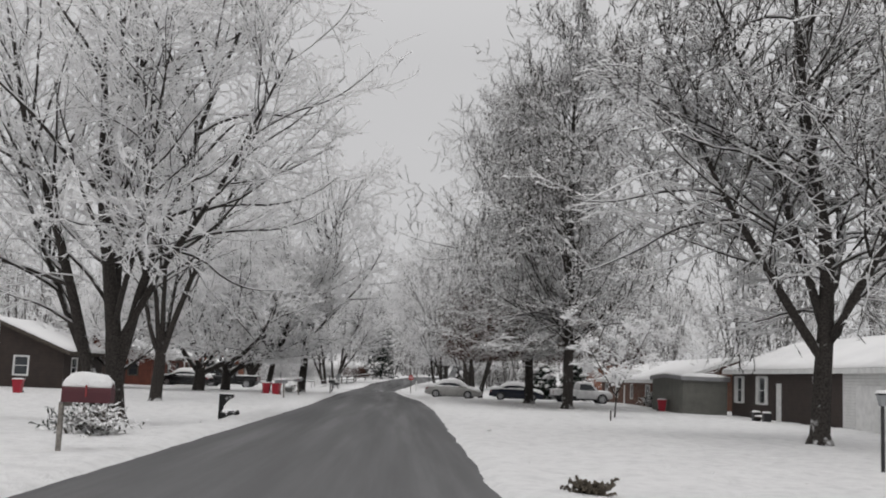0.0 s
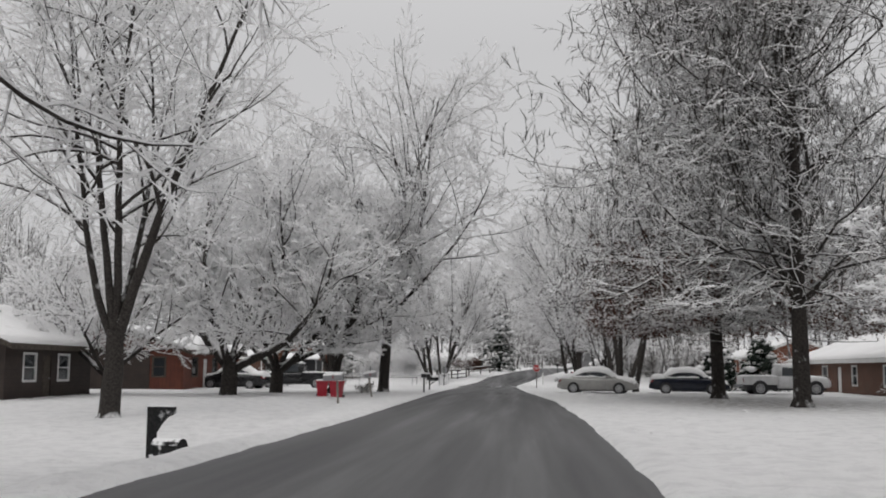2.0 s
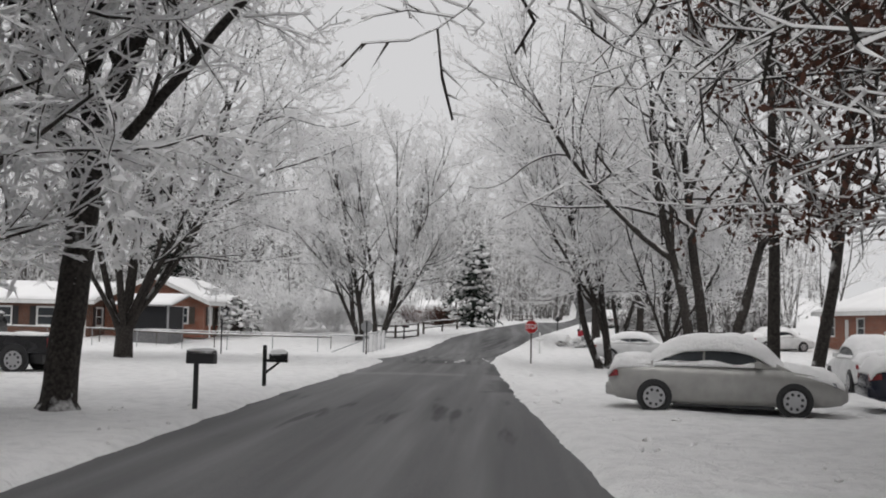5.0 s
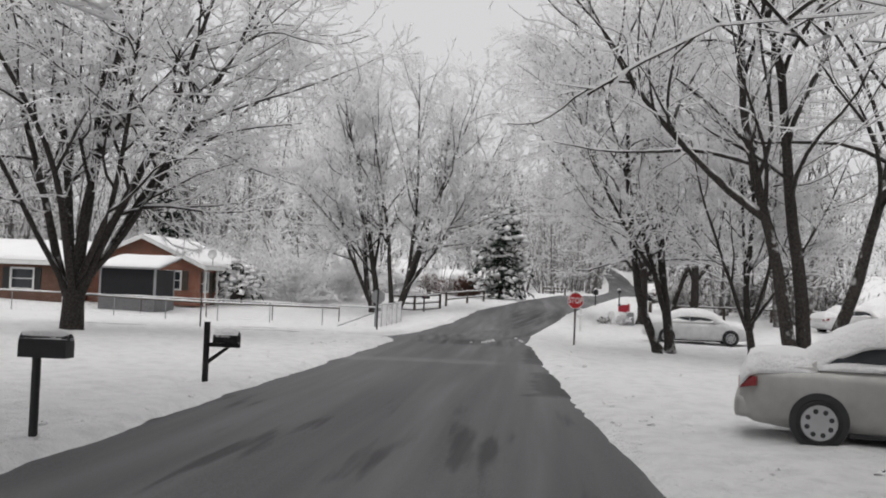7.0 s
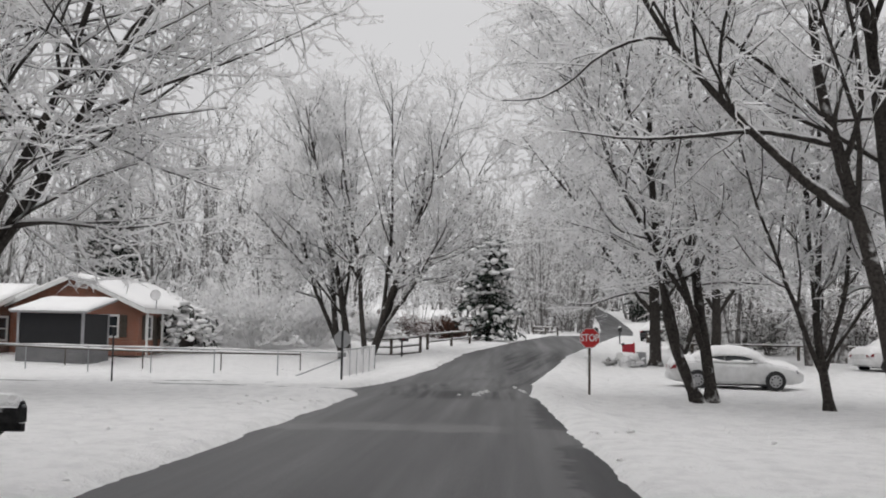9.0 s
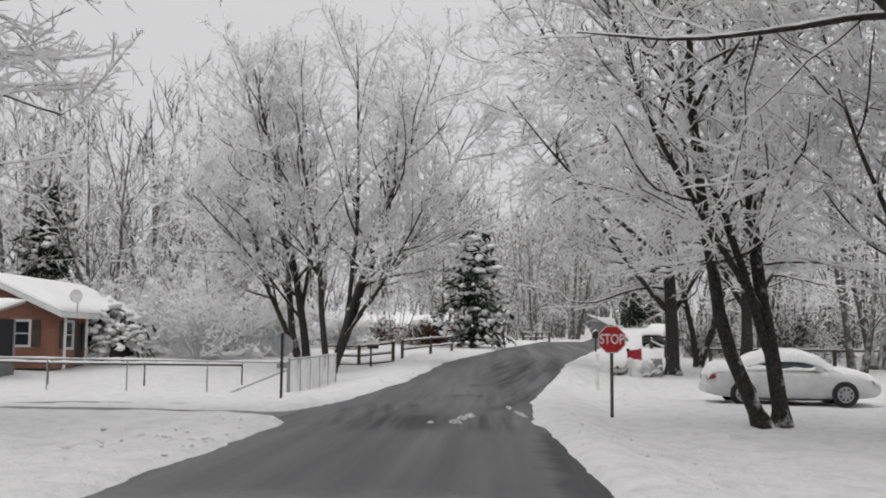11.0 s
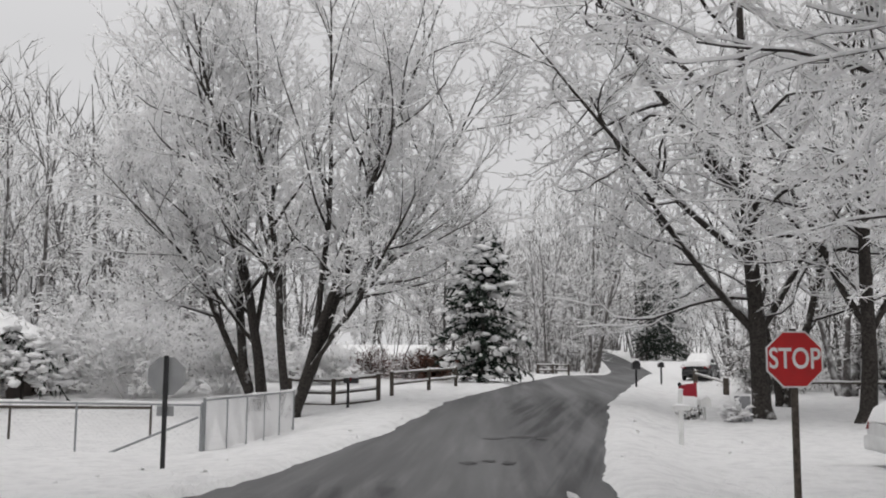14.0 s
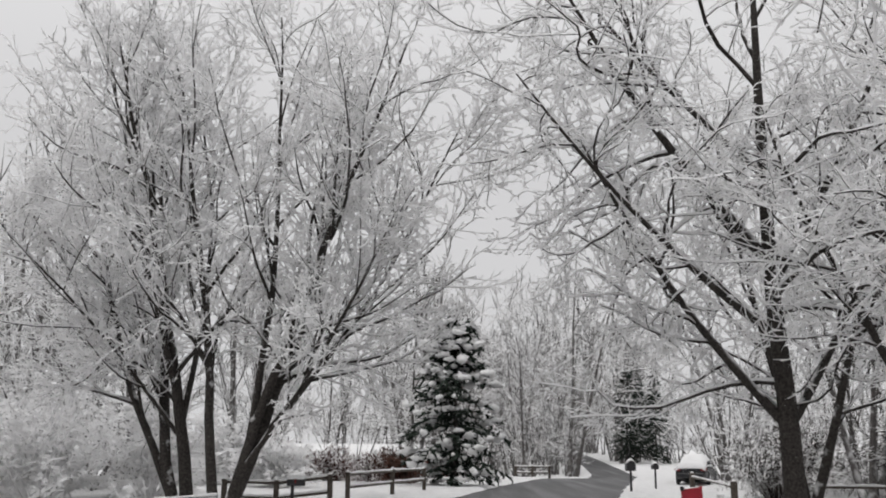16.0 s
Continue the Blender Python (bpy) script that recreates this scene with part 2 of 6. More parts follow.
LAWN = mat("lawn_snow", lawn_build)
SNOW = mat("snow", snow_build)
ROAD = mat("wet_asphalt", road_build)
SLUSH = mat("slush", slush_build)
BARK = snowy_wood("snowy_bark", (0.02, 0.0175, 0.016), (0.06, 0.053, 0.048), 0.38, 0.8, 0.45)
LOAD = snowy_wood("snow_load", (0.92, 0.92, 0.92), (0.95, 0.95, 0.95), -3.0, -2.0, 0.2, 0.48)
BRANCH = snowy_wood("snowy_branches", (0.035, 0.03, 0.027), (0.08, 0.07, 0.062), -0.3, 0.35, 0.3)
TWIG = snowy_wood("snowy_twigs", (0.045, 0.038, 0.034), (0.09, 0.078, 0.07), TWIG_LO, TWIG_HI, 0.4, 0.5)
OAKTWIG = snowy_wood("oak_twigs", (0.045, 0.04, 0.036), (0.09, 0.08, 0.07), -0.05, 0.85, 0.25, 0.3)
# woodland bark: snow, plus distance haze put in as a paler bark colour
PALEBARK = snowy_wood("hazy_snowy_bark", (0.06, 0.055, 0.052), (0.16, 0.15, 0.145), 0.0, 0.7, 0.5)
FARTWIG = snowy_wood("woodland_twigs", (0.07, 0.064, 0.06), (0.14, 0.13, 0.124), -0.35, 0.9, 0.4, 0.4)
NEEDLE = snowy_wood("snowy_needles", (0.010, 0.016, 0.012), (0.025, 0.036, 0.026), 1.0, 1.4, 0.4)
RUSSET = rough_mat("russet_leaves", (0.035, 0.019, 0.014), (0.12, 0.045, 0.026), 3, 0.8)
BRICK = brick_mat("orange_brick", (0.30, 0.09, 0.045), (0.22, 0.07, 0.04), (0.3, 0.26, 0.22))
REDBRICK = brick_mat("dark_red_brick", (0.17, 0.045, 0.035), (0.12, 0.035, 0.03), (0.2, 0.16, 0.14))
TANBRICK = brick_mat("brown_brick", (0.155, 0.06, 0.035), (0.105, 0.044, 0.028), (0.17, 0.145, 0.12))
DARKWOOD = siding_mat("dark_brown_siding", (0.028, 0.02, 0.017), (0.045, 0.031, 0.025))
REDWOOD = siding_mat("red_brown_boards", (0.09, 0.024, 0.014), (0.145, 0.04, 0.022), 0.25, True)
GREYGREEN = siding_mat("grey_green_siding", (0.13, 0.13, 0.115), (0.18, 0.18, 0.16), 0.15)
WHITEWALL = siding_mat("white_siding", (0.6, 0.6, 0.59), (0.7, 0.7, 0.69), 0.15)
WHITE = paint_mat("white_paint", (0.75, 0.75, 0.74), 0.5)
GREYTRIM = paint_mat("grey_trim", (0.3, 0.3, 0.31), 0.6)
BLACK = paint_mat("black_paint", (0.02, 0.02, 0.022), 0.45)
RUBBER = rough_mat("rubber", (0.015, 0.015, 0.016), (0.03, 0.03, 0.03), 8, 0.85)
RIM = paint_mat("wheel_alloy", (0.45, 0.45, 0.46), 0.4, 0.6)
GALV = paint_mat("galvanised_steel", (0.32, 0.33, 0.34), 0.5, 0.5)
REDPLASTIC = paint_mat("red_plastic", (0.38, 0.012, 0.03), 0.45)
SIGNRED = paint_mat("sign_red", (0.48, 0.012, 0.014), 0.4)
SIGNWHITE = paint_mat("sign_white", (0.8, 0.8, 0.8), 0.4)
SIGNBACK = paint_mat("sign_back", (0.36, 0.365, 0.37), 0.5, 0.3)
OLDWOOD = snowy_wood("weathered_wood", (0.05, 0.042, 0.036), (0.11, 0.095, 0.08), 0.35, 0.8)
PALEWOOD = snowy_wood("pale_wood", (0.14, 0.13, 0.12), (0.3, 0.28, 0.25), 0.2, 0.7)
GREYPLASTIC = paint_mat("grey_plastic", (0.22, 0.22, 0.23), 0.5)
BURGUNDY = paint_mat("burgundy_plastic", (0.08, 0.013, 0.02), 0.45)
SILVER = paint_mat("champagne_paint", (0.38, 0.375, 0.36), 0.35, 0.3)
CARWHITE = paint_mat("car_white", (0.66, 0.66, 0.66), 0.3)
CARDARK = paint_mat("car_dark_blue", (0.012, 0.015, 0.028), 0.25)
CARBLACK = paint_mat("car_black", (0.015, 0.015, 0.017), 0.25)
TAIL = paint_mat("tail_light_red", (0.26, 0.03, 0.035), 0.25)
GLASS = mat("dark_glass", glass_build)
HEAP = rough_mat("dirty_slush", (0.28, 0.28, 0.28), (0.6, 0.6, 0.6), 9, 0.7)
WET = paint_mat("wet_patch", (0.02, 0.02, 0.021), 0.55)
SCREEN = paint_mat("dark_screen", (0.014, 0.0145, 0.017), 0.85)
BLOCK = brick_mat("grey_block", (0.17, 0.17, 0.175), (0.13, 0.13, 0.135), (0.22, 0.22, 0.22))
SHINGLE = rough_mat("roof_shingle", (0.09, 0.085, 0.08), (0.15, 0.14, 0.13), 5, 0.9)
SHRUB = snowy_wood("snowy_shrub", (0.05, 0.04, 0.034), (0.1, 0.085, 0.07), -1.15, -0.3, 0.35, 0.45)
THICKET = snowy_wood("dark_thicket", (0.035, 0.028, 0.025), (0.075, 0.06, 0.052), 0.1, 1.0, 0.3)
REDBRUSH = snowy_wood("red_brown_brush", (0.05, 0.024, 0.02), (0.12, 0.048, 0.038), 0.3, 1.1, 0.3)
STANDBLACK = snowy_wood("snow_caked_black", (0.012, 0.012, 0.013), (0.03, 0.03, 0.03), 0.3, 0.6, 0.7)
GRASS = rough_mat("dead_grass", (0.05, 0.042, 0.03), (0.12, 0.1, 0.075), 9, 0.9)
LEAFDARK = snowy_wood("dark_evergreen", (0.012, 0.018, 0.013), (0.03, 0.04, 0.028), 0.5, 0.9, 0.4)


# ---- mesh helpers ----
def link(name, me, material, parent=None, label=""):
    me.materials.append(material)
    ob = new(name, me)
    if parent is not None:
        ob.parent = parent
    return tagged(ob, label)


def part(name, bm, material, parent=None, label="", smooth=False):
    bmesh.ops.recalc_face_normals(bm, faces=bm.faces)
    me = bpy.data.meshes.new(name)
    bm.to_mesh(me)
    bm.free()
    if smooth:
        me.polygons.foreach_set("use_smooth", [True] * len(me.polygons))
    return link(name, me, material, parent, label)


def raw_mesh(name, verts, faces, smooth=True):
    """faces: one array, or a list of arrays, of three- or four-cornered faces."""
    faces = faces if isinstance(faces, list) else [faces]
    me = bpy.data.meshes.new(name)
    me.vertices.add(len(verts))
    me.vertices.foreach_set("co", np.ascontiguousarray(verts, np.float32).ravel())
    flat = np.concatenate([np.ascontiguousarray(f, np.int32).ravel() for f in faces])
    size = np.concatenate([np.full(len(f), f.shape[1], np.int32) for f in faces])
    me.loops.add(len(flat))
    me.loops.foreach_set("vertex_index", flat)
    me.polygons.add(len(size))
    me.polygons.foreach_set("loop_start", np.concatenate([[0], np.cumsum(size)[:-1]]).astype(np.int32))
    me.polygons.foreach_set("use_smooth", np.full(len(size), smooth, bool))
    me.update(calc_edges=True)
    return me


def thing(name, label, category, m=None, group="", kind=""):
    ob = new(name)
    ob.matrix_world = m if m is not None else Matrix()
    return tagged(ob, label, category, group, kind)


def box(bm, x0, x1, y0, y1, z0, z1, m=None):
    vs = [bm.verts.new(v) for v in ((x0, y0, z0), (x1, y0, z0), (x1, y1, z0), (x0, y1, z0), (x0, y0, z1), (x1, y0, z1), (x1, y1, z1), (x0, y1, z1))]
    for f in ((0, 3, 2, 1), (4, 5, 6, 7), (0, 1, 5, 4), (1, 2, 6, 5), (2, 3, 7, 6), (3, 0, 4, 7)):
        bm.faces.new([vs[i] for i in f])
    if m is not None:
        bmesh.ops.transform(bm, matrix=m, verts=vs)
    return vs


def bbox(x0, x1, y0, y1, z0, z1, bevel=0.0, m=None):
    bm = bmesh.new()
    box(bm, x0, x1, y0, y1, z0, z1, m)
    if bevel:
        bmesh.ops.bevel(bm, geom=bm.edges[:], offset=bevel, segments=2, affect="EDGES", profile=0.6)
    return bm


def rod(bm, p0, p1, r0, r1=None, n=10):
    p0, p1 = Vector(p0), Vector(p1)
    r1 = r0 if r1 is None else r1
    d = (p1 - p0).normalized()
    a = d.orthogonal().normalized()
    b = d.cross(a)
    rings = []
    for p, r in ((p0, r0), (p1, r1)):
        rings.append([bm.verts.new(p + (a * math.cos(2 * math.pi * i / n) + b * math.sin(2 * math.pi * i / n)) * r) for i in range(n)])
    for i in range(n):
        bm.faces.new((rings[0][i], rings[0][(i + 1) % n], rings[1][(i + 1) % n], rings[1][i]))
    bm.faces.new(rings[0][::-1])
    bm.faces.new(rings[1])


def prism(bm, pts, vec):
    vec = Vector(vec)
    a = [bm.verts.new(p) for p in pts]
    b = [bm.verts.new(Vector(p) + vec) for p in pts]
    bm.faces.new(a[::-1])
    bm.faces.new(b)
    for i in range(len(a)):
        j = (i + 1) % len(a)
        bm.faces.new((a[i], a[j], b[j], b[i]))


def snow_cap(x0, x1, y0, y1, z, h, rng, nx=8, ny=6, base=None, rough=0.35):
    """A rounded layer of snow over a rectangle; base(x, y) bends its underside."""
    bm = bmesh.new()
    top, low = {}, {}
    ph = rng.uniform(0, 50, 2)
    for i in range(nx + 1):
        for j in range(ny + 1):
            u, v = i / nx * 2 - 1, j / ny * 2 - 1
            x, y = x0 + (x1 - x0) * i / nx, y0 + (y1 - y0) * j / ny
            zz = z + (base(x, y) if base else 0)
            edge = max(0.0, 1 - max(abs(u), abs(v)) ** 6)
            lump = 1 + rough * noise.noise((x * 2.2 + ph[0], y * 2.2 + ph[1], 0))
            top[i, j] = bm.verts.new((x, y, zz + h * lump * (0.25 + 0.75 * edge)))
            low[i, j] = bm.verts.new((x, y, zz - 0.004))
    for i in range(nx):
        for j in range(ny):
            bm.faces.new((top[i, j], top[i + 1, j], top[i + 1, j + 1], top[i, j + 1]))
            bm.faces.new((low[i, j], low[i, j + 1], low[i + 1, j + 1], low[i + 1, j]))
    for i in range(nx):
        bm.faces.new((low[i, 0], low[i + 1, 0], top[i + 1, 0], top[i, 0]))
        bm.faces.new((low[i + 1, ny], low[i, ny], top[i, ny], top[i + 1, ny]))
    for j in range(ny):
        bm.faces.new((low[0, j + 1], low[0, j], top[0, j], top[0, j + 1]))
        bm.faces.new((low[nx, j], low[nx, j + 1], top[nx, j + 1], top[nx, j]))
    return bm


RNG = np.random.default_rng(7)

# ---- ground, road ----
EDGE_Y = [-80, 20, 60, 80, 97, 110, 120, 126, 135, 149, 170, 190, 210, 233, 260, 313, 400, 455, 700]
EDGE_L = [-3.9, -3.9, -3.8, -4.1, -4.35, -4.2, -4.1, -4.2, -3.4, -2.7, 0.6, 4.6, 9.2, 12.0, 13.8, 16.8, 19.5, 20.5, 24]
EDGE_R = [2.9, 2.7, 3.0, 2.7, 1.6, 1.0, 0.6, 0.7, 1.6, 3.2, 6.8, 10.2, 13.8, 16.2, 17.9, 21.0, 24.0, 25.0, 29]
RISE_Y = [-900, 126, 136, 165, 185, 205, 233, 313, 400, 455, 700, 1500, 4000]
RISE_Z = [0, 0, 0.2, 1.15, 1.75, 1.8, 2.5, 6.4, 10.5, 12, 17, 26, 34]


def edge_l(y):
    return np.interp(y, EDGE_Y, EDGE_L)


def edge_r(y):
    return np.interp(y, EDGE_Y, EDGE_R)


def ground_z(y, x=0.0):
    """The ground's height; shallow dips and a low bank lie beside the street."""
    k = min(1.0, max(0.0, (-4.3 - x) / 2.7))
    k = k * k * (3 - 2 * k)
    back = min(1.0, max(0.0, (x + 34) / 16))
    e = min(1.0, max(0.0, (x - float(edge_r(y)) - 0.4) / 1.8)) * float(np.interp(y, (102, 114, 165, 190), (0, 1, 1, 0)))
    return float(np.interp(y, RISE_Y, RISE_Z)) - 0.72 * k * math.exp(-((y - 52) / 14) ** 2) - 0.5 * k * back * math.exp(-((y - 140) / 12) ** 2) - 0.28 * e * e * (3 - 2 * e) - 0.45 * k * math.exp(-((y - 187) / 10) ** 2)


def wobble(x, y, s, seed):
    return noise.noise((x * s + seed, y * s - seed, seed * 0.37))


def bare(x, y):
    """How far a place lies inside the cleared carriageway, in metres (minus: in the snow)."""
    inside = min(x - edge_l(y), edge_r(y) - x)
    if x < -3:
        low = float(np.interp(x, (-60, -9, -7.2, -6.1, -5.1, -4.5, -4.1), (122.0, 121.0, 120.7, 120.5, 120.0, 119.3, 117.9)))
        top = float(np.interp(x, (-60, -9, -7, -5, -4.6, -4.1), (123.4, 122.4, 122.0, 121.9, 122.9, 126.0)))
        inside = max(inside, min(y - low, top - y, 60 + x) + 0.22 * wobble(x, y, 1.1, 7))
    inside += (0.06 if y < 90 else 0.12) * wobble(x, y, 0.5, 3) + (0.025 if y < 90 else 0.05) * wobble(x, y, 2.6, 9)
    return inside


SNOW_DEPTH = 0.07


def build_ground():
    off = [-3000, -1200, -500, -250, -150, -100, -70, -50, -40, -32, -26, -22, -19, -17, -15.5, -14.2, -13, -12] + list(np.arange(-11.2, -5.6, 0.4))
    off += list(np.arange(-5.4, -1.4, 0.16)) + [-1.0, 0, 1.0] + list(np.arange(1.5, 5.5, 0.16))
    off += list(np.arange(5.8, 11.4, 0.4)) + [12, 13, 14.2, 15.5, 17, 19, 22, 26, 32, 40, 50, 70, 100, 150, 250, 500, 1200, 3000]
    ys = [-900, -300, -120, -60, -30, -15] + list(np.arange(-8, 96, 0.35)) + list(np.arange(96, 128, 0.2)) + list(np.arange(128, 175, 0.5))
    ys += [178, 182, 187, 193, 200, 208, 218, 230, 245, 265, 290, 325, 370, 410, 455, 520, 600, 700, 900, 1500, 4000]
    verts = np.zeros((len(ys), len(off), 3))
    for j, y in enumerate(ys):
        c = float(edge_l(y) + edge_r(y)) / 2
        half = float(edge_r(y) - edge_l(y)) / 2
        for i, o in enumerate(off):
            x = c + (o * 0.3 if abs(o) < 1.2 else math.copysign(half + abs(o) - 3.3, o))
            b = bare(x, y) if abs(o) < 60 and y < 460 else -5
            k = min(1.0, max(0.0, 0.5 - b / 0.22))
            k = k * k * (3 - 2 * k)
            z = ground_z(y, x) - 0.06 + (SNOW_DEPTH + 0.06) * k
            if b < 0:
                z += min(1, -b) * (0.08 * wobble(x, y, 0.25, 5) + 0.045 * wobble(x, y, 0.9, 8) + 0.06 * abs(wobble(x, y, 1.9, 4)) - 0.2 * max(0.0, wobble(x, y, 2.3, 6) - 0.25)) - (0.06 * math.exp(-((y - 123.5) / 0.25) ** 2) + 0.05 * math.exp(-((y - 121.6) / 0.25) ** 2) if 1.5 < x < 40 else 0.0) + 0.03 * math.exp(-((b + 0.5) / 0.3) ** 2) * (1 + wobble(x, y, 1.5, 2))
            verts[j, i] = (x, y, z)
    n, w = len(ys), len(off)
    a = np.arange(n * w).reshape(n, w)
    quads = np.stack([a[:-1, :-1], a[:-1, 1:], a[1:, 1:], a[1:, :-1]], -1).reshape(-1, 4)
    tagged(link("ground", raw_mesh("ground", verts.reshape(-1, 3), quads), LAWN), "lawns and verges under a layer of fresh white snow", "ground", kind="structure")


def strip(name, rows, material, label, category):
    bm = bmesh.new()
    prev = None
    for row in rows:
        cur = [bm.verts.new(p) for p in row]
        if prev:
            for i in range(len(cur) - 1):
                bm.faces.new((prev[i], prev[i + 1], cur[i + 1], cur[i]))
        prev = cur
    return tagged(part(name, bm, material, None, smooth=True), label, category, kind="structure")


build_ground()
strip("road", [[(float(edge_l(y)) - 0.5 + (float(edge_r(y) - edge_l(y)) + 1.0) * i / 6, y, ground_z(y) - 0.012 + 0.03 * (1 - abs(i - 3) / 3)) for i in range(7)]
               for y in list(np.arange(-80, 130, 3)) + list(np.arange(130, 215, 2)) + [230, 260, 290, 325, 360, 400, 455]], ROAD, "wet dark grey asphalt street, cleared of snow", "road")
strip("side_road", [[(x, 116.0, ground_z(121) - 0.022), (x, 124.8, ground_z(121) - 0.022)] for x in (-60, -40, -25, -15, -9, -5.5, -3.0)], SLUSH,
      "slushy side street half covered with trodden snow", "road")


# ---- trees ----
def unit(v):
    return v / np.maximum(np.linalg.norm(v, axis=-1, keepdims=True), 1e-9)


def grow(rng, p, d, length, r0, r1, nseg, wob, up, curl=0.0):
    """Curved limbs from the points p: their lines (N, nseg + 1, 3) and radii."""
    n = len(p)
    bend = rng.normal(0, 1, (n, 3)) * curl / nseg
    pts, rad = np.zeros((n, nseg + 1, 3)), np.zeros((n, nseg + 1))
    pts[:, 0] = p
    d = unit(d)
    for k in range(nseg):
        d = d + rng.normal(0, wob, (n, 3)) + bend * (1.6 if k < nseg / 2 else -1.0)
        d[:, 2] += up
        d = unit(d)
        pts[:, k + 1] = pts[:, k] + d * (length / nseg)[:, None]
    for k in range(nseg + 1):
        f = k / nseg
        rad[:, k] = r0 * (1 - f) + r1 * f
    return pts, rad


def fork(rng, pts, rad, per, t0, t1, a0, a1, flat=0.0, bias=1.0):
    """Starts, directions and girths of side limbs spread along each parent."""
    n, s = pts.shape[0], pts.shape[1] - 1
    t = (t0 + (t1 - t0) * ((np.arange(per)[None, :] + rng.uniform(0, 1, (n, per))) / per) ** bias)
    x = np.clip(t * s, 0, s - 1e-4)
    k = x.astype(int)
    f = (x - k)[..., None]
    i = np.arange(n)[:, None]
    a, b = pts[i, k], pts[i, k + 1]
    start, along = a * (1 - f) + b * f, unit(b - a)
    girth = rad[i, k] * (1 - f[..., 0]) + rad[i, k + 1] * f[..., 0]
    ref = rng.normal(0, 1, (n, per, 3))
    ref[..., 2] *= 1 - flat
    side = unit(ref - along * (ref * along).sum(-1, keepdims=True))
    ang = np.radians(rng.uniform(a0, a1, (n, per)))[..., None]
    d = along * np.cos(ang) + side * np.sin(ang)
    return start.reshape(-1, 3), d.reshape(-1, 3), t.reshape(-1), girth.reshape(-1)


def tubes(sets):
    """One mesh's points and faces for many limbs; sets: (pts, rad, sides, shift up)."""
    vs, qs, base = [], [], 0
    for pts, rad, sides, lift in sets:
        n, m = rad.shape
        d = np.gradient(pts, axis=1)
        d = unit(d)
        ref = np.where(np.abs(d[..., 2:3]) < 0.85, np.array([0.0, 0, 1]), np.array([1.0, 0, 0]))
        u = unit(np.cross(ref, d))
        w = np.cross(d, u)
        ang = 2 * np.pi * np.arange(sides) / sides + np.pi / 2
        ring = pts[:, :, None] + rad[:, :, None, None] * (np.cos(ang)[:, None] * u[:, :, None] + np.sin(ang)[:, None] * w[:, :, None])
        if lift is not None:
            ring[..., 2] += lift[:, :, None]
        vs.append(ring.reshape(-1, 3))
        idx = base + np.arange(n * m * sides).reshape(n, m, sides)
        nx = np.roll(idx, -1, 2)
        qs.append(np.stack([idx[:, :-1], nx[:, :-1], nx[:, 1:], idx[:, 1:]], -1).reshape(-1, 4))
        base += n * m * sides
    return np.concatenate(vs), [np.concatenate(qs)]


def caps(sets):
    """Open ridges of snow that ride on limbs; sets: (pts, rad, shift up)."""
    vs, qs, base = [], [], 0
    for pts, rad, lift in sets:
        n, m = rad.shape
        d = unit(np.gradient(pts, axis=1))
        ref = np.where(np.abs(d[..., 2:3]) < 0.85, np.array([0.0, 0, 1]), np.array([1.0, 0, 0]))
        u = unit(np.cross(ref, d))
        w = np.cross(d, u)
        ang = np.radians([200, 90, -20])
        ring = pts[:, :, None] + rad[:, :, None, None] * (np.cos(ang)[:, None] * u[:, :, None] + np.sin(ang)[:, None] * w[:, :, None])
        if lift is not None:
            ring[..., 2] += lift[:, :, None]
        vs.append(ring.reshape(-1, 3))
        idx = base + np.arange(n * m * 3).reshape(n, m, 3)
        qs.append(np.stack([idx[:, :-1, :2], idx[:, :-1, 1:], idx[:, 1:, 1:], idx[:, 1:, :2]], -1).reshape(-1, 4))
        base += n * m * 3
    return np.concatenate(vs), [np.concatenate(qs)]


def spikes(p, d, length, r):
    """Short ridged twigs that taper to a point."""
    d = unit(d)
    ref = np.where(np.abs(d[:, 2:3]) < 0.85, np.array([0.0, 0, 1]), np.array([1.0, 0, 0]))
    u = unit(np.cross(ref, d))
    w = np.cross(d, u)
    ang = np.radians([200, 90, -20])
    ring = p[:, None] + (r[:, None] * np.cos(ang))[..., None] * u[:, None] + (r[:, None] * np.sin(ang))[..., None] * w[:, None]
    tip = p + d * length[:, None]
    v = np.concatenate([ring, tip[:, None]], 1)
    k = 4 * np.arange(len(p))[:, None]
    return v.reshape(-1, 3), [np.concatenate([k + np.array([[0, 1, 3]]), k + np.array([[1, 2, 3]])])]


def puffs(rng, pts, size):
    """Small tufts of snow, open below."""
    n = len(pts)
    s = size * rng.uniform(0.6, 1.4, (n, 1, 1))
    a = rng.uniform(0, 2 * np.pi, (n, 1)) + np.array([0, 2.1, 4.2])
    low = np.stack([np.cos(a) * rng.uniform(1.0, 2.0, (n, 3)), np.sin(a) * rng.uniform(0.6, 1.0, (n, 3)), rng.uniform(-0.4, 0.1, (n, 3))], -1)
    v = np.concatenate([low, np.broadcast_to(np.array([0, 0, 0.6]), (n, 1, 3))], 1) * s
    c, w = np.cos(turn := rng.uniform(0, 2 * np.pi, (n, 1))), np.sin(turn)
    v = np.stack([v[..., 0] * c - v[..., 1] * w, v[..., 0] * w + v[..., 1] * c, v[..., 2]], -1) + pts[:, None]
    f = np.array([[0, 1, 3], [1, 2, 3], [2, 0, 3]])
    return v.reshape(-1, 3), [(4 * np.arange(n)[:, None, None] + f).reshape(-1, 3)]


def joined(a, b):
    return np.concatenate([a[0], b[0]]), a[1] + [f + len(a[0]) for f in b[1]]


def lifted(pts, floor):
    """Bends low limbs up so that they clear the ground."""
    z = pts[..., 2]
    z[...] = np.where(z < floor, floor + (z - floor) * 0.2, z)


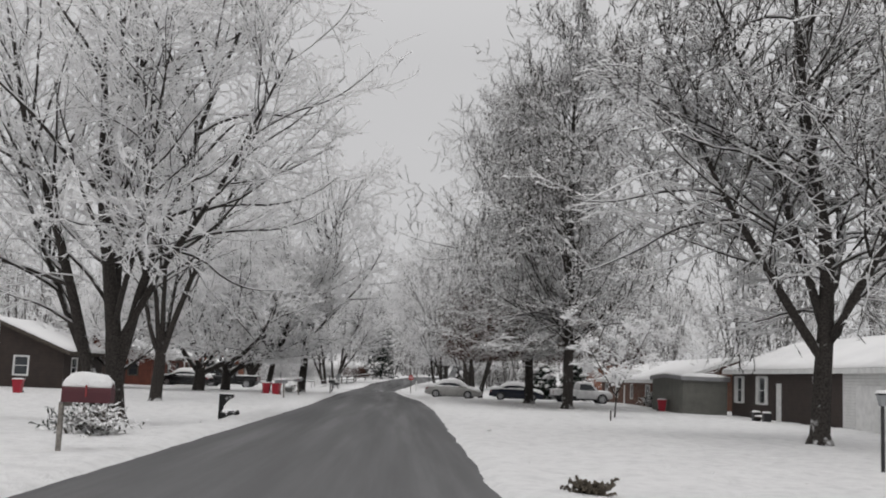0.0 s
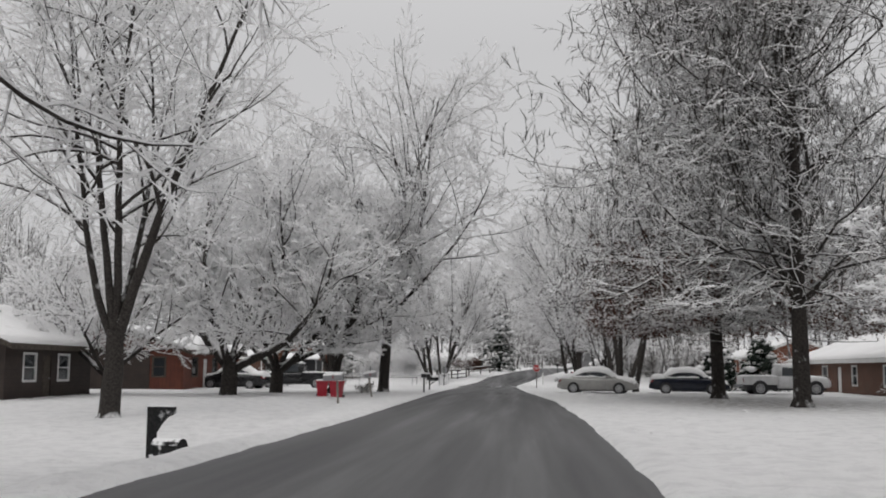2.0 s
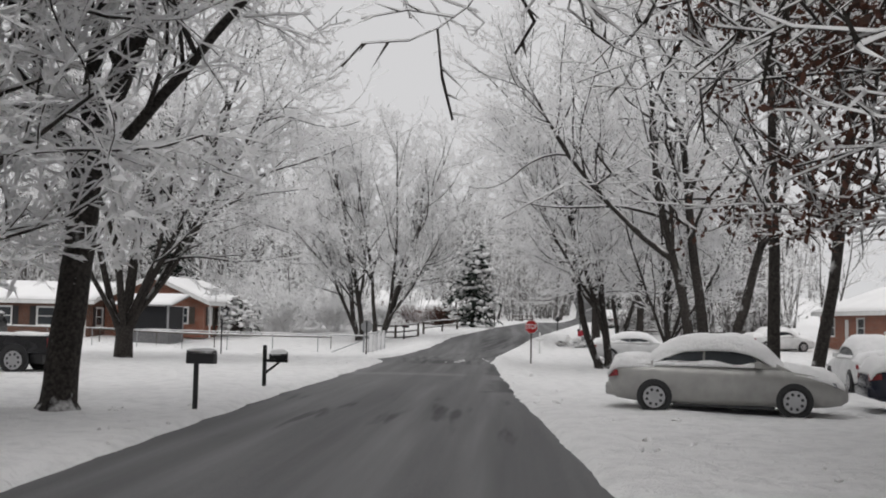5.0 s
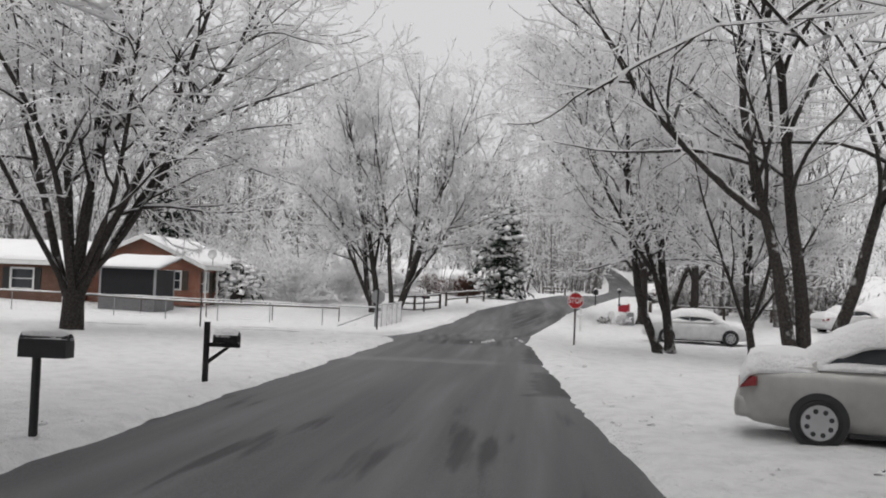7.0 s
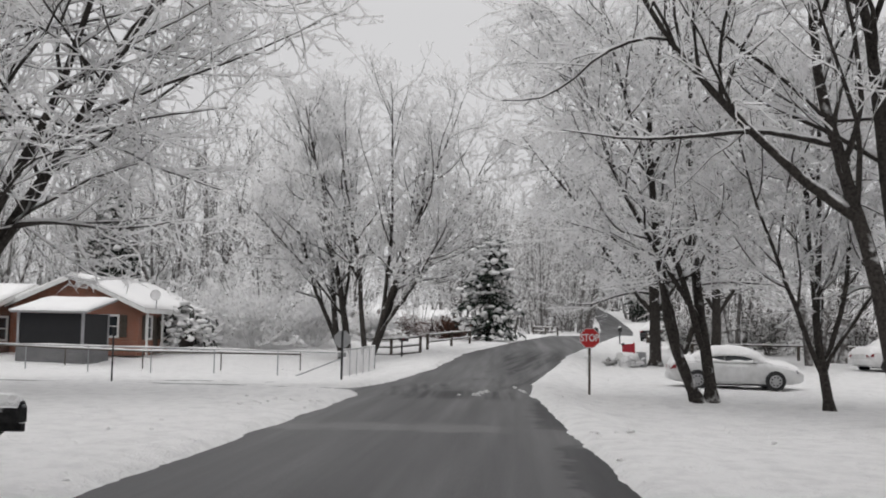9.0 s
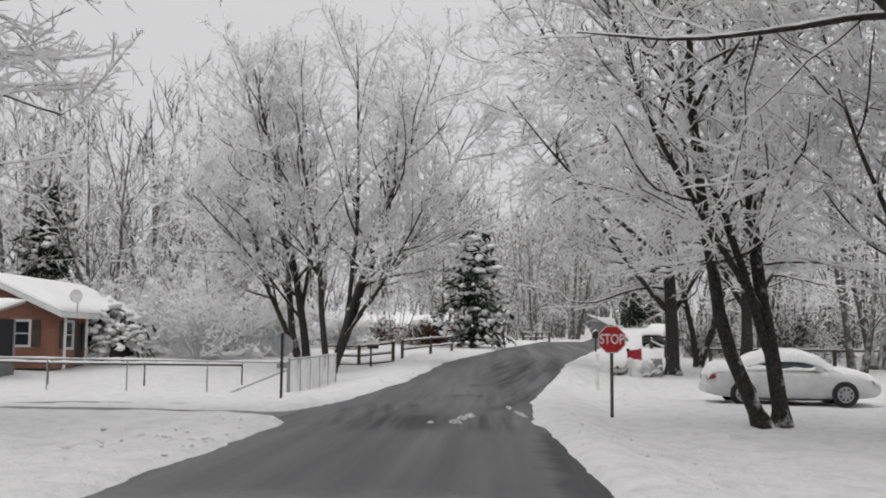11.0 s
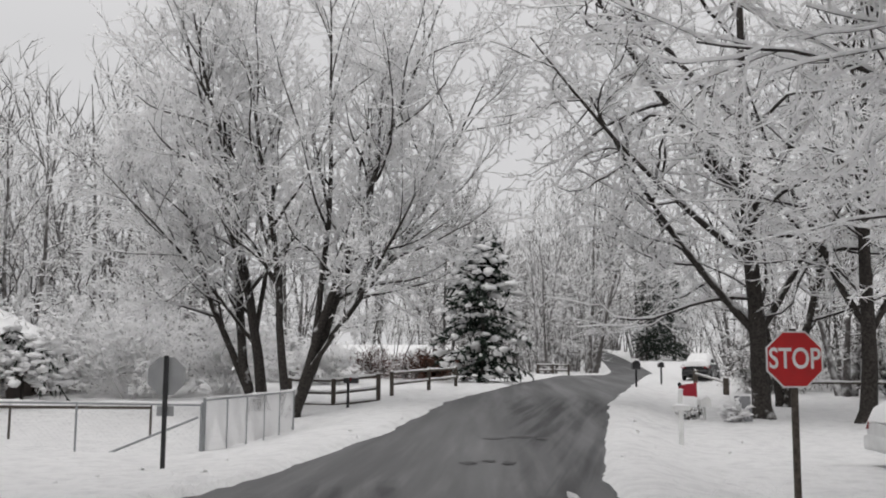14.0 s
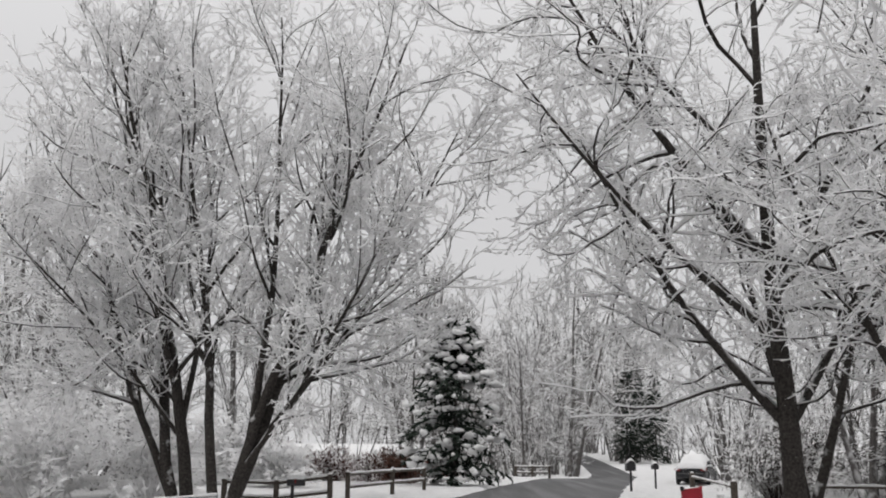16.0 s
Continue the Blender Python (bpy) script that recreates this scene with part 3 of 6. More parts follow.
def tree_meshes(seed, stems, limbs=10, branches=6, twigs=4, tips=3, limb_len=0.42, limb_angle=(28, 55), first=0.25, up=0.05, droop=0.0,
                cone=0.0, twig_r=0.026, fine=1.0, snow_r=1.0, lite=False, tufts=0.95, puff=0.068, girth=1.0, rise=0.0, floor=1.6, curl=0.6, sway=0.05, fan=(26, 56), bias=1.0, crook=0.07):
    """stems: (x, y, azimuth, lean, length, radius, z). Returns the meshes of the wood, the crown and the snow on the limbs."""
    rng = np.random.default_rng(seed)
    st = np.array([(*s, -0.15)[:7] for s in stems], float)
    az, lean = np.radians(st[:, 2]), np.radians(st[:, 3])
    d = np.stack([np.cos(az) * np.sin(lean), np.sin(az) * np.sin(lean), np.cos(lean)], -1)
    p = st[:, [0, 1, 6]]
    P0, R0 = grow(rng, p, d, st[:, 4], st[:, 5], np.where(st[:, 4] > 5.5, st[:, 5] * 0.1 + 0.01, st[:, 5] * 0.8), 6 if lite else 14, sway * np.minimum(1, st[:, 4] / 9)[:, None], 0.03)
    low = st[:, 6] < 0
    for i in np.flatnonzero(~low):
        at = [(np.interp(st[i, 6], q[:, 2], q[:, 0]), np.interp(st[i, 6], q[:, 2], q[:, 1])) for q in P0[low] if q[-1, 2] > st[i, 6] - 0.2]
        if at:
            near = min(at, key=lambda a: math.hypot(a[0] - st[i, 0], a[1] - st[i, 1]))
            P0[i, :, :2] += np.array(near) - st[i, :2]
    if not lite:
        P0[low, 1] = P0[low, 0] + (P0[low, 1] - P0[low, 0]) * (0.55 / np.maximum(np.linalg.norm(P0[low, 1] - P0[low, 0], axis=1), 0.55))[:, None]
    R0[low, 0] *= 1.7
    R0[low, 1] *= 1.06
    grown = st[:, 4] > 5.5
    Pg, Rg = P0[grown], R0[grown]
    s, dd, t, g = fork(rng, Pg, Rg, limbs, first, 0.99, *limb_angle, bias=bias)
    L0 = np.repeat(st[grown, 4], limbs)
    shape = (1 - cone) * (0.5 + 0.95 * np.sin(np.pi * np.clip(t * 0.92 + 0.02, 0, 1))) / 1.45 + cone * (1.12 - t)
    ln = L0 * limb_len * shape * rng.uniform(0.75, 1.2, len(t))
    dd[:, 2] += rise * t - droop * (1 - t)
    P1, R1 = grow(rng, s, dd, ln, np.minimum(g * 0.6, 0.014 + ln * 0.0095 * girth), np.full(len(t), 0.014), 4 if lite else 9, crook, up, curl)
    lifted(P1, floor)
    s, dd, t, g = fork(rng, P1, R1, branches, 0.12, 1.0, fan[0], fan[1] + 6, 0.25)
    ln2 = np.repeat(ln, branches) * 0.48 * (1.1 - 0.5 * t) * rng.uniform(0.7, 1.25, len(t)) + 0.2
    P2, R2 = grow(rng, s, dd, ln2, np.minimum(g * 0.6, np.minimum(0.010 + ln2 * 0.006, 0.024)), np.full(len(t), 0.010), 2 if lite else 5, 0.13, up * 0.9, curl * 0.8)
    lifted(P2, floor - 0.2)
    s, dd, t, g = fork(rng, P2, R2, twigs, 0.1, 1.0, fan[0], fan[1], 0.15)
    ln3 = (np.repeat(ln2, twigs) * 0.42 * (1.15 - 0.5 * t) + 0.25) * rng.uniform(0.7, 1.3, len(t)) * fine
    ln3 = np.minimum(ln3, 1.15 * fine)
    if lite:
        crown = joined(caps([(P2, R2 + 0.014, None)]), spikes(s, dd, ln3, np.full(len(t), twig_r)))
        return tubes([(P0, R0, 4, None), (P1, R1, 3, None)]), crown, None, None
    P3, R3 = grow(rng, s, dd, ln3, np.full(len(t), twig_r), np.full(len(t), twig_r * 0.75), 2, 0.2, up * 0.8, curl * 0.8)
    lifted(P3, floor - 0.35)
    s, dd, t, g = fork(rng, P3, R3, tips, 0.15, 1.0, fan[0], fan[1], 0.1)
    dd[:, 2] += 0.06
    ln4 = (np.repeat(ln3, tips) * 0.3 + 0.07) * rng.uniform(0.6, 1.3, len(t))
    crown = joined(caps([(P3, R3, None)]), spikes(s, dd, ln4, np.full(len(t), twig_r)))
    wood = tubes([(P0, R0, 10, None), (P1, R1, 6, None)])
    snows = []
    for P, R, k in ((P0, R0, 1.0), (P1, R1, 1.0), (P2, R2, 1.3)):
        gz = np.abs(unit(np.gradient(P, axis=1))[..., 2])
        flat = np.clip((0.97 - gz) * 3.5, 0, 1)
        snows.append((P, (R * 0.72 + 0.016 * k) * flat * snow_r * rng.uniform(0.45, 1.25, R.shape), R * 0.55 + 0.012))
    spots = np.concatenate([P3[:, 2:].reshape(-1, 3), P2[:, 1::2].reshape(-1, 3)])
    spots = spots[rng.uniform(size=len(spots)) < tufts]
    spots[:, 2] += 0.02
    return wood, crown, joined(caps(snows), puffs(rng, spots, puff)), (P3, tubes([(P2, R2, 3, None)]))


def tree(label, x, y, seed, stems, rot=0.0, group="", crown_mat=None, tall=1.0, russet=None, **kw):
    wood, crown, snow, lines = tree_meshes(seed, stems, **kw)
    ob = thing("tree", label, "tree", pose(x, y, ground_z(y, x) + 0.03, 0, 0, rot) @ Matrix.Diagonal((tall, tall, tall, 1)), group)
    link("trunk", raw_mesh("trunk", *wood), BARK, ob, "dark bark with snow in the forks")
    link("crown", raw_mesh("crown", *crown), crown_mat or TWIG, ob, "fine twigs coated with snow")
    tagged(link("snow", raw_mesh("snow", *snow), LOAD, ob, "snow lying along the limbs"), kind="stuff")
    tagged(link("branchwork", raw_mesh("branchwork", *lines[1]), BRANCH, ob, "thin branches under snow"), kind="stuff")
    if russet:
        rng = np.random.default_rng(seed + 1)
        pts = lines[0][:, 1:].reshape(-1, 3)
        keep = [q for q in pts if russet(q) and rng.uniform() < 0.9]
        if keep:
            v, f = leaf_mesh(rng, np.array(keep), 14, 0.08)
            link("foliage", raw_mesh("foliage", v, f, False), RUSSET, ob, "withered russet leaves")
    return ob


def leaf_mesh(rng, pts, per, size):
    p = np.repeat(pts, per, 0) + rng.normal(0, size * 2.2, (len(pts) * per, 3))
    a = unit(rng.normal(0, 1, p.shape))
    b = unit(np.cross(a, rng.normal(0, 1, p.shape)))
    s = size * rng.uniform(0.6, 1.3, (len(p), 1))
    v = np.stack([p - a * s, p + b * s * 0.5 + a * s * 0.1, p + a * s, p - b * s * 0.5 + a * s * 0.1], 1)
    return v.reshape(-1, 3), np.arange(len(p) * 4).reshape(-1, 4)


def ring_stems(rng, n, height, radius, lean=(8, 24), spread=0.25, first=0.0):
    out = []
    for i in range(n):
        a = first + 360 * i / n + rng.uniform(-25, 25)
        out.append((spread * math.cos(radians(a)), spread * math.sin(radians(a)), a, rng.uniform(*lean), height * rng.uniform(0.82, 1.05), radius * rng.uniform(0.75, 1.1)))
    return out



R = np.random.default_rng(3)
# street trees, west side
tree("tall bare maple with two stout trunks, branches laden with snow", -9.4, 42.5, 11, [(-0.3, 0, 180, 16, 16, 0.27), (0.12, 0, 20, 2, 17, 0.36), (0.25, 0.05, 5, 17, 15.5, 0.22, 1.6), (-0.1, 0, 170, 7, 16, 0.2, 2.2), (0.2, -0.1, 345, 27, 13, 0.16, 2.6), (-0.75, 0, 165, 32, 12, 0.15, 2.0), (0.2, 0, 300, 40, 11, 0.12, 3.4)], limbs=17, twigs=5, tips=4, limb_len=0.45, first=0.22, limb_angle=(28, 58))
tree("bare forked maple with snow on its branches beside the house", -13.0, 64.8, 12, [(0, 0, 0, 1, 3.2, 0.38), (-0.2, 0, 185, 24, 12, 0.15, 2.5), (-0.12, 0, 175, 9, 13.5, 0.16, 2.7), (0.05, 0, 20, 1, 14, 0.17, 2.7), (0.2, 0, 5, 14, 14, 0.21, 2.4), (0.25, 0.1, 60, 20, 12.5, 0.13, 3.0)], limbs=13, twigs=5, tips=4, limb_len=0.5, first=0.24, up=0.0, limb_angle=(30, 64))
tree("low spreading crab apple with snow-laden arching limbs", -14.0, 82.8, 13, [(0, 0, 0, 4, 1.7, 0.42), (0.15, 0, -10, 58, 8.5, 0.21, 1.1), (-0.15, 0, 170, 48, 8, 0.19, 1.1), (0, 0.15, 100, 30, 9, 0.15, 1.2), (0, -0.15, 260, 40, 8.5, 0.15, 1.1), (0.05, 0, 20, 24, 9.5, 0.13, 1.2), (-0.1, 0.1, 150, 22, 9, 0.13, 1.2)], limbs=14, tall=1.15, tufts=1.0, puff=0.085, twig_r=0.029, branches=7, twigs=5, tips=4, limb_len=0.46, first=0.18, up=0.05, girth=0.75, sway=0.09, floor=2.4)
tree("low spreading crab apple with snow-laden arching limbs", -13.1, 89.6, 14, [(0, 0, 0, 2, 1.6, 0.36), (0.15, 0, -20, 60, 8.5, 0.18, 1.0), (-0.15, 0, 150, 48, 8, 0.16, 1.0), (0, 0.15, 60, 26, 10, 0.15, 1.1), (0, -0.15, 250, 42, 8, 0.14, 1.0), (0.1, -0.1, -8, 72, 7.5, 0.13, 1.3), (-0.05, 0, 190, 16, 10, 0.13, 1.1)], limbs=14, tall=1.15, tufts=1.0, puff=0.085, twig_r=0.029, branches=7, twigs=5, tips=4, limb_len=0.46, first=0.18, up=0.05, girth=0.75, sway=0.09, floor=2.4)
tree("low spreading tree heaped with snow before the brown house", -19.6, 80.5, 31, [(0, 0, 0, 4, 1.5, 0.24), (0.1, 0, -10, 56, 6.5, 0.13, 1.0), (-0.1, 0, 170, 52, 6.5, 0.13, 1.0), (0, 0.1, 100, 40, 6.5, 0.11, 1.1), (0, -0.1, 260, 48, 6.5, 0.11, 1.0), (0, 0, 30, 20, 6.5, 0.1, 1.2)], limbs=11, tips=4, tufts=1.0, puff=0.085, limb_len=0.46, first=0.15, up=0.03, girth=0.75, sway=0.09)
tree("bare street tree with dark upright trunk and snowy twigs", -9.6, 88.3, 15, [(0, 0, 20, 3, 11, 0.25), (0, 0, 200, 34, 7, 0.12, 2.6), (0, 0, 60, 32, 8, 0.14, 2.8)], floor=3.0, limbs=14, limb_len=0.5, first=0.3, tufts=0.5)
tree("tall bare maple leaning towards the street, snow on its limbs", -7.1, 91.6, 16, [(0, 0, 5, 5, 5.0, 0.33), (0.42, 0, 5, 12, 14.5, 0.21, 4.3), (0.3, 0.1, 150, 2, 14, 0.18, 4.3), (0.42, -0.1, -30, 28, 12, 0.15, 4.3), (0.4, 0, -10, 42, 10.5, 0.13, 4.4), (0.2, 0, 190, 24, 11, 0.13, 3.9)], floor=3.6, limbs=14, twigs=5, tips=4, limb_len=0.52, first=0.16, up=0.02, limb_angle=(32, 66))
tree("bare maple with a fan of stems, coated with snow", -14.6, 115.0, 17, [(0, 0, 0, 2, 1.5, 0.42), (-0.2, 0, 180, 20, 13, 0.17, 0.6), (-0.1, 0.1, 160, 9, 14.5, 0.18, 0.8), (0.05, 0.1, 90, 5, 15, 0.18, 0.9), (0.1, 0, 10, 10, 15, 0.18, 0.8), (0.25, -0.05, 0, 22, 14, 0.18, 0.7), (0.3, 0.1, 20, 33, 13.5, 0.15, 1.2), (0.3, 0, -5, 46, 12, 0.13, 1.3), (0.3, -0.1, -25, 38, 12.5, 0.12, 1.4), (0, -0.2, 270, 20, 13, 0.14, 0.9), (-0.25, -0.1, 200, 33, 11, 0.12, 1.0)], floor=3.2, limbs=12, twigs=5, tips=4, limb_len=0.46, first=0.24, up=-0.005, limb_angle=(28, 60))
tree("vase-shaped bare maple behind the fence, coated with snow", -9.1, 147.0, 18, [(-0.2, 0, 178, 16, 15, 0.22), (0.1, 0.1, 160, 5, 16.5, 0.24), (-0.1, 0.2, 170, 28, 13.5, 0.17), (-0.35, 0, 185, 42, 10, 0.08, 2.6), (0.1, -0.1, 230, 12, 15, 0.12, 2.0), (0.15, 0.1, 60, 7, 15, 0.11, 3.0)],
     tall=0.87, girth=1.35, limbs=14, branches=7, twigs=5, tips=4, limb_len=0.34, first=0.2, limb_angle=(24, 54), up=0.045, fan=(24, 52))
tree("vase-shaped bare maple behind the fence, coated with snow", -7.7, 145.2, 19, [(0, 0, 20, 22, 16.5, 0.26), (0.1, 0, 10, 12, 17.5, 0.19), (-0.1, 0, 170, 3, 17, 0.18), (0.75, 0.1, -10, 42, 9.5, 0.1, 1.7), (0.5, 0, 10, 30, 14, 0.13, 1.4), (0.3, 0, 20, 17, 16.5, 0.14, 1.6)],
     tall=0.87, girth=1.35, limbs=14, branches=7, twigs=5, tips=4, limb_len=0.34, first=0.2, limb_angle=(24, 54), up=0.045, fan=(24, 52))
# street trees, east side
tree("big bare maple with a stout dark trunk in the front lawn", 14.8, 37.0, 21, [(0, 0, 0, 1, 17, 0.34), (0, 0, 190, 36, 12, 0.18, 2.8), (0, 0.1, 60, 32, 12, 0.18, 3.2), (0, -0.1, 300, 36, 12, 0.18, 3.0), (-0.1, 0, 170, 20, 14, 0.16, 3.6)], crown_mat=OAKTWIG, limbs=27, branches=7, twigs=5, tips=3, limb_len=0.5, girth=0.75, floor=2.8, first=0.2, up=0.0, cone=0.2, limb_angle=(35, 70), tufts=0.5, puff=0.08)
tree("tall pin oak with drooping lower limbs and snow", 12.2, 72.0, 22, [(0, 0, 0, 0, 25.5, 0.36)], limbs=105, branches=9, twigs=6, tips=4, twig_r=0.026, crook=0.15, fine=1.15, snow_r=0.35, curl=0.9, limb_len=0.44, limb_angle=(42, 70), first=0.15, cone=0.55, droop=0.2, rise=0.35, up=0.02, girth=0.6, crown_mat=OAKTWIG, floor=4.2, sway=0.015, tufts=0.15, puff=0.055, bias=1.5)
tree("tall pin oak with drooping limbs and some russet leaves", 11.1, 83.6, 23, [(0, 0, 90, 0, 23, 0.35)], limbs=118, branches=9, twigs=6, tips=3, twig_r=0.028, crook=0.16, fine=1.2, snow_r=0.35, curl=1.0, limb_len=0.56, limb_angle=(48, 80), first=0.16, cone=0.55, droop=0.22, rise=0.35, up=0.015, girth=0.5, crown_mat=OAKTWIG, floor=4.0, sway=0.015, tufts=0.15, puff=0.05, bias=1.6,
     russet=lambda q: (-7.0 < q[0] < -1.0 or 1.0 < q[0] < 8.0) and 3.0 < q[2] < 8.0 and noise.noise((q[0] * 0.5, q[1] * 0.5, q[2] * 0.5)) > -0.13)
tree("small dogwood with heavy clumps of snow on its branches", 12.1, 56.5, 24, [(0, 0, 0, 3, 2.0, 0.06), (0, 0, 60, 34, 5.6, 0.04, 1.5), (0, 0, 200, 36, 5.6, 0.04, 1.5), (0, 0, 320, 30, 5.6, 0.04, 1.6)], limbs=6, branches=6, twigs=4, tips=4, limb_len=0.3, twig_r=0.035, first=0.1, up=-0.02, snow_r=1.6, fine=0.7, tall=0.78, puff=0.12, tufts=0.85)
tree("bare twin-trunked tree behind the parked cars", 7.95, 97.8, 25, [(-0.45, -0.1, 175, 5, 14, 0.17), (0.45, 0.1, 20, 4, 14, 0.17)], limbs=18, twigs=5, tips=4, limb_len=0.36, girth=0.6, first=0.36, floor=3.4, limb_angle=(28, 60))
tree("leaning bare tree with two trunks near the stop sign", 5.8, 122.1, 26, [(-0.1, 0, 175, 26, 13, 0.18), (0.25, 0, 120, 4, 13.5, 0.19), (0.1, 0, 190, 14, 12, 0.11, 1.2), (0.1, 0, 200, 40, 9, 0.09, 2.4)], limbs=16, branches=7, twigs=5, tips=4, limb_len=0.44, first=0.16, up=0.01, droop=0.06, floor=3.9, girth=0.55, limb_angle=(28, 58), twig_r=0.02)
tree("slender bare tree with several stems and snowy twigs", 8.35, 118.0, 27, [(0, 0, 90, 3, 9.5, 0.14), (0, 0, 170, 25, 7.5, 0.08, 0.9), (0, 0, 20, 16, 8.5, 0.08, 1.0), (0, 0, 120, 10, 9, 0.08, 1.1), (0, 0, 0, 34, 7, 0.06, 1.2)], limbs=10, twigs=5, limb_len=0.38, first=0.2, up=0.06)
tree("large bare maple with three heavy trunks on the lawn", 8.75, 113.0, 28, [(-0.25, 0, 175, 14, 15, 0.22), (0.1, 0.2, 90, 4, 16, 0.24), (0.4, 0, 10, 16, 15, 0.22), (-1.3, 0, 178, 50, 10, 0.13, 4.6)], limbs=15, twig_r=0.021, twigs=5, limb_len=0.46, first=0.3, floor=3.6)
tree("tall bare tree with a dark trunk beside the street", 7.3, 144.0, 29, [(0, 0, 100, 0, 18, 0.31), (0, 0, 165, 40, 10, 0.14, 2.6), (0, 0, 20, 36, 10, 0.13, 2.6), (0, 0, 170, 38, 12, 0.16, 7.0), (0, 0, 190, 58, 10, 0.12, 5.0), (0, 0, 5, 34, 11, 0.14, 6.4), (0, 0, 170, 48, 9, 0.11, 9.5)], limbs=13, twig_r=0.021, twigs=5, limb_len=0.42, first=0.2, up=-0.02, limb_angle=(30, 68), sway=0.015, snow_r=1.3, crook=0.14, curl=1.3, floor=3.2)
tree("dark-trunked bare tree standing behind the parked car", 9.9, 142.3, 32, [(0, 0, 30, 3, 13, 0.27), (0, 0, 170, 34, 9, 0.12, 2.8), (0, 0, 20, 38, 9, 0.12, 2.6), (0, 0, 260, 30, 9, 0.11, 3.2)], limbs=12, twigs=5, twig_r=0.022, limb_len=0.44, first=0.22, up=0.0, limb_angle=(30, 66), crook=0.12, curl=1.0, floor=3.4)
tree("bare tree with a bent trunk, furred with snow", 9.5, 150.0, 30, [(0, 0, 10, 24, 13, 0.18), (0, 0, 150, 12, 13, 0.16)], limbs=13, twigs=5, tips=4, limb_len=0.42, first=0.2)


def conifer(label, x, y, height, radius, seed, parts=(16, 9), clumps=0.24):
    """A spruce: tiers of drooping boughs with tufts of needles and clumps of snow."""
    rng = np.random.default_rng(seed)
    ob = thing("spruce", label, "tree", pose(x, y, ground_z(y, x) + 0.03))
    bm = bmesh.new()
    rod(bm, (0, 0, -0.1), (0, 0, height * 0.97), 0.13, 0.02)
    part("trunk", bm, BARK, ob)
    n = parts[0] * parts[1]
    t = np.sort(rng.uniform(0.03, 0.98, n))
    az = rng.uniform(0, 2 * np.pi, n)
    ln = radius * (1.03 - t) ** 0.62 * np.minimum(1, 0.52 + 2.0 * t) * rng.uniform(0.75, 1.15, n) + 0.12
    p = np.stack([np.zeros(n), np.zeros(n), t * height], -1)
    d = np.stack([np.cos(az), np.sin(az), np.full(n, 0.05)], -1)
    P, Rr = grow(rng, p, d, ln, np.full(n, 0.03), np.full(n, 0.01), 5, 0.06, -0.10)
    s, dd, tt, g = fork(rng, P, Rr, 8, 0.12, 1.0, 30, 65, 0.5)
    m = len(s)
    P2, R2 = grow(rng, s, dd, rng.uniform(0.2, 0.5, m), np.full(m, 0.09), np.full(m, 0.03), 2, 0.12, -0.1)
    s3, d3, _, _ = fork(rng, P2, R2, 4, 0.1, 1.0, 25, 60, 0.3)
    link("foliage", raw_mesh("foliage", *joined(joined(tubes([(P, Rr, 4, None)]), caps([(P2, R2, None)])), spikes(s3, d3, np.full(len(s3), 0.26), np.full(len(s3), 0.06)))), NEEDLE, ob, "dark green needles")
    pick = rng.uniform(size=m) < clumps * (0.4 + 1.2 * tt)
    q = P2[pick][:, 2]
    v, f = lumps(rng, q + np.array([0, 0, 0.08]), 0.26)
    tagged(link("snow", raw_mesh("snow", v, f), SNOW, ob, "clumps of snow on the boughs"), kind="stuff")
    return ob


def lumps(rng, pts, size):
    """Small rounded clumps of snow."""
    nu, nv = 6, 4
    th = np.linspace(0.15, np.pi - 0.15, nv)
    ph = 2 * np.pi * np.arange(nu) / nu
    sph = np.stack([np.sin(th)[:, None] * np.cos(ph), np.sin(th)[:, None] * np.sin(ph), np.cos(th)[:, None] * np.ones(nu)], -1)
    n = len(pts)
    s = size * rng.uniform(0.4, 1.5, (n, 1, 1, 1)) * np.clip(1 + rng.normal(0, 0.3, (n, nv, nu, 1)), 0.45, 1.8)
    v = sph[None] * s * np.stack([rng.uniform(1.0, 1.7, n), rng.uniform(0.6, 1.0, n), rng.uniform(0.35, 0.6, n)], -1)[:, None, None]
    a = rng.uniform(0, 2 * np.pi, (n, 1, 1))
    v = np.stack([v[..., 0] * np.cos(a) - v[..., 1] * np.sin(a), v[..., 0] * np.sin(a) + v[..., 1] * np.cos(a), v[..., 2]], -1) + pts[:, None, None]
    idx = np.arange(len(pts) * nv * nu).reshape(len(pts), nv, nu)
    nx = np.roll(idx, -1, 2)
    q = np.stack([idx[:, :-1], idx[:, 1:], nx[:, 1:], nx[:, :-1]], -1).reshape(-1, 4)
    return v.reshape(-1, 3), q


conifer("dark green spruce with clumps of snow beside the street", -1.7, 166, 7.9, 3.0, 41)
conifer("tall dark spruce with snow behind the brick house", -27.6, 160.5, 10.2, 3.2, 42)
conifer("dark spruce with snow among the bare trees", -24, 190, 9, 3.0, 43)
conifer("dense evergreen hung with snow behind the parked cars", 15.6, 108.5, 3.4, 2.0, 47, clumps=0.07)
conifer("dense evergreen hung with snow behind the parked cars", 19.0, 109.8, 4.0, 2.2, 48, clumps=0.07)
for k, (cx, cy, ch) in enumerate([(21.2, 270, 13.5), (23.2, 274, 14.5), (25.4, 270, 13.0)]):
    conifer("tall dark cedar up the street", cx, cy, ch, 3.0, 44 + k, clumps=0.015)


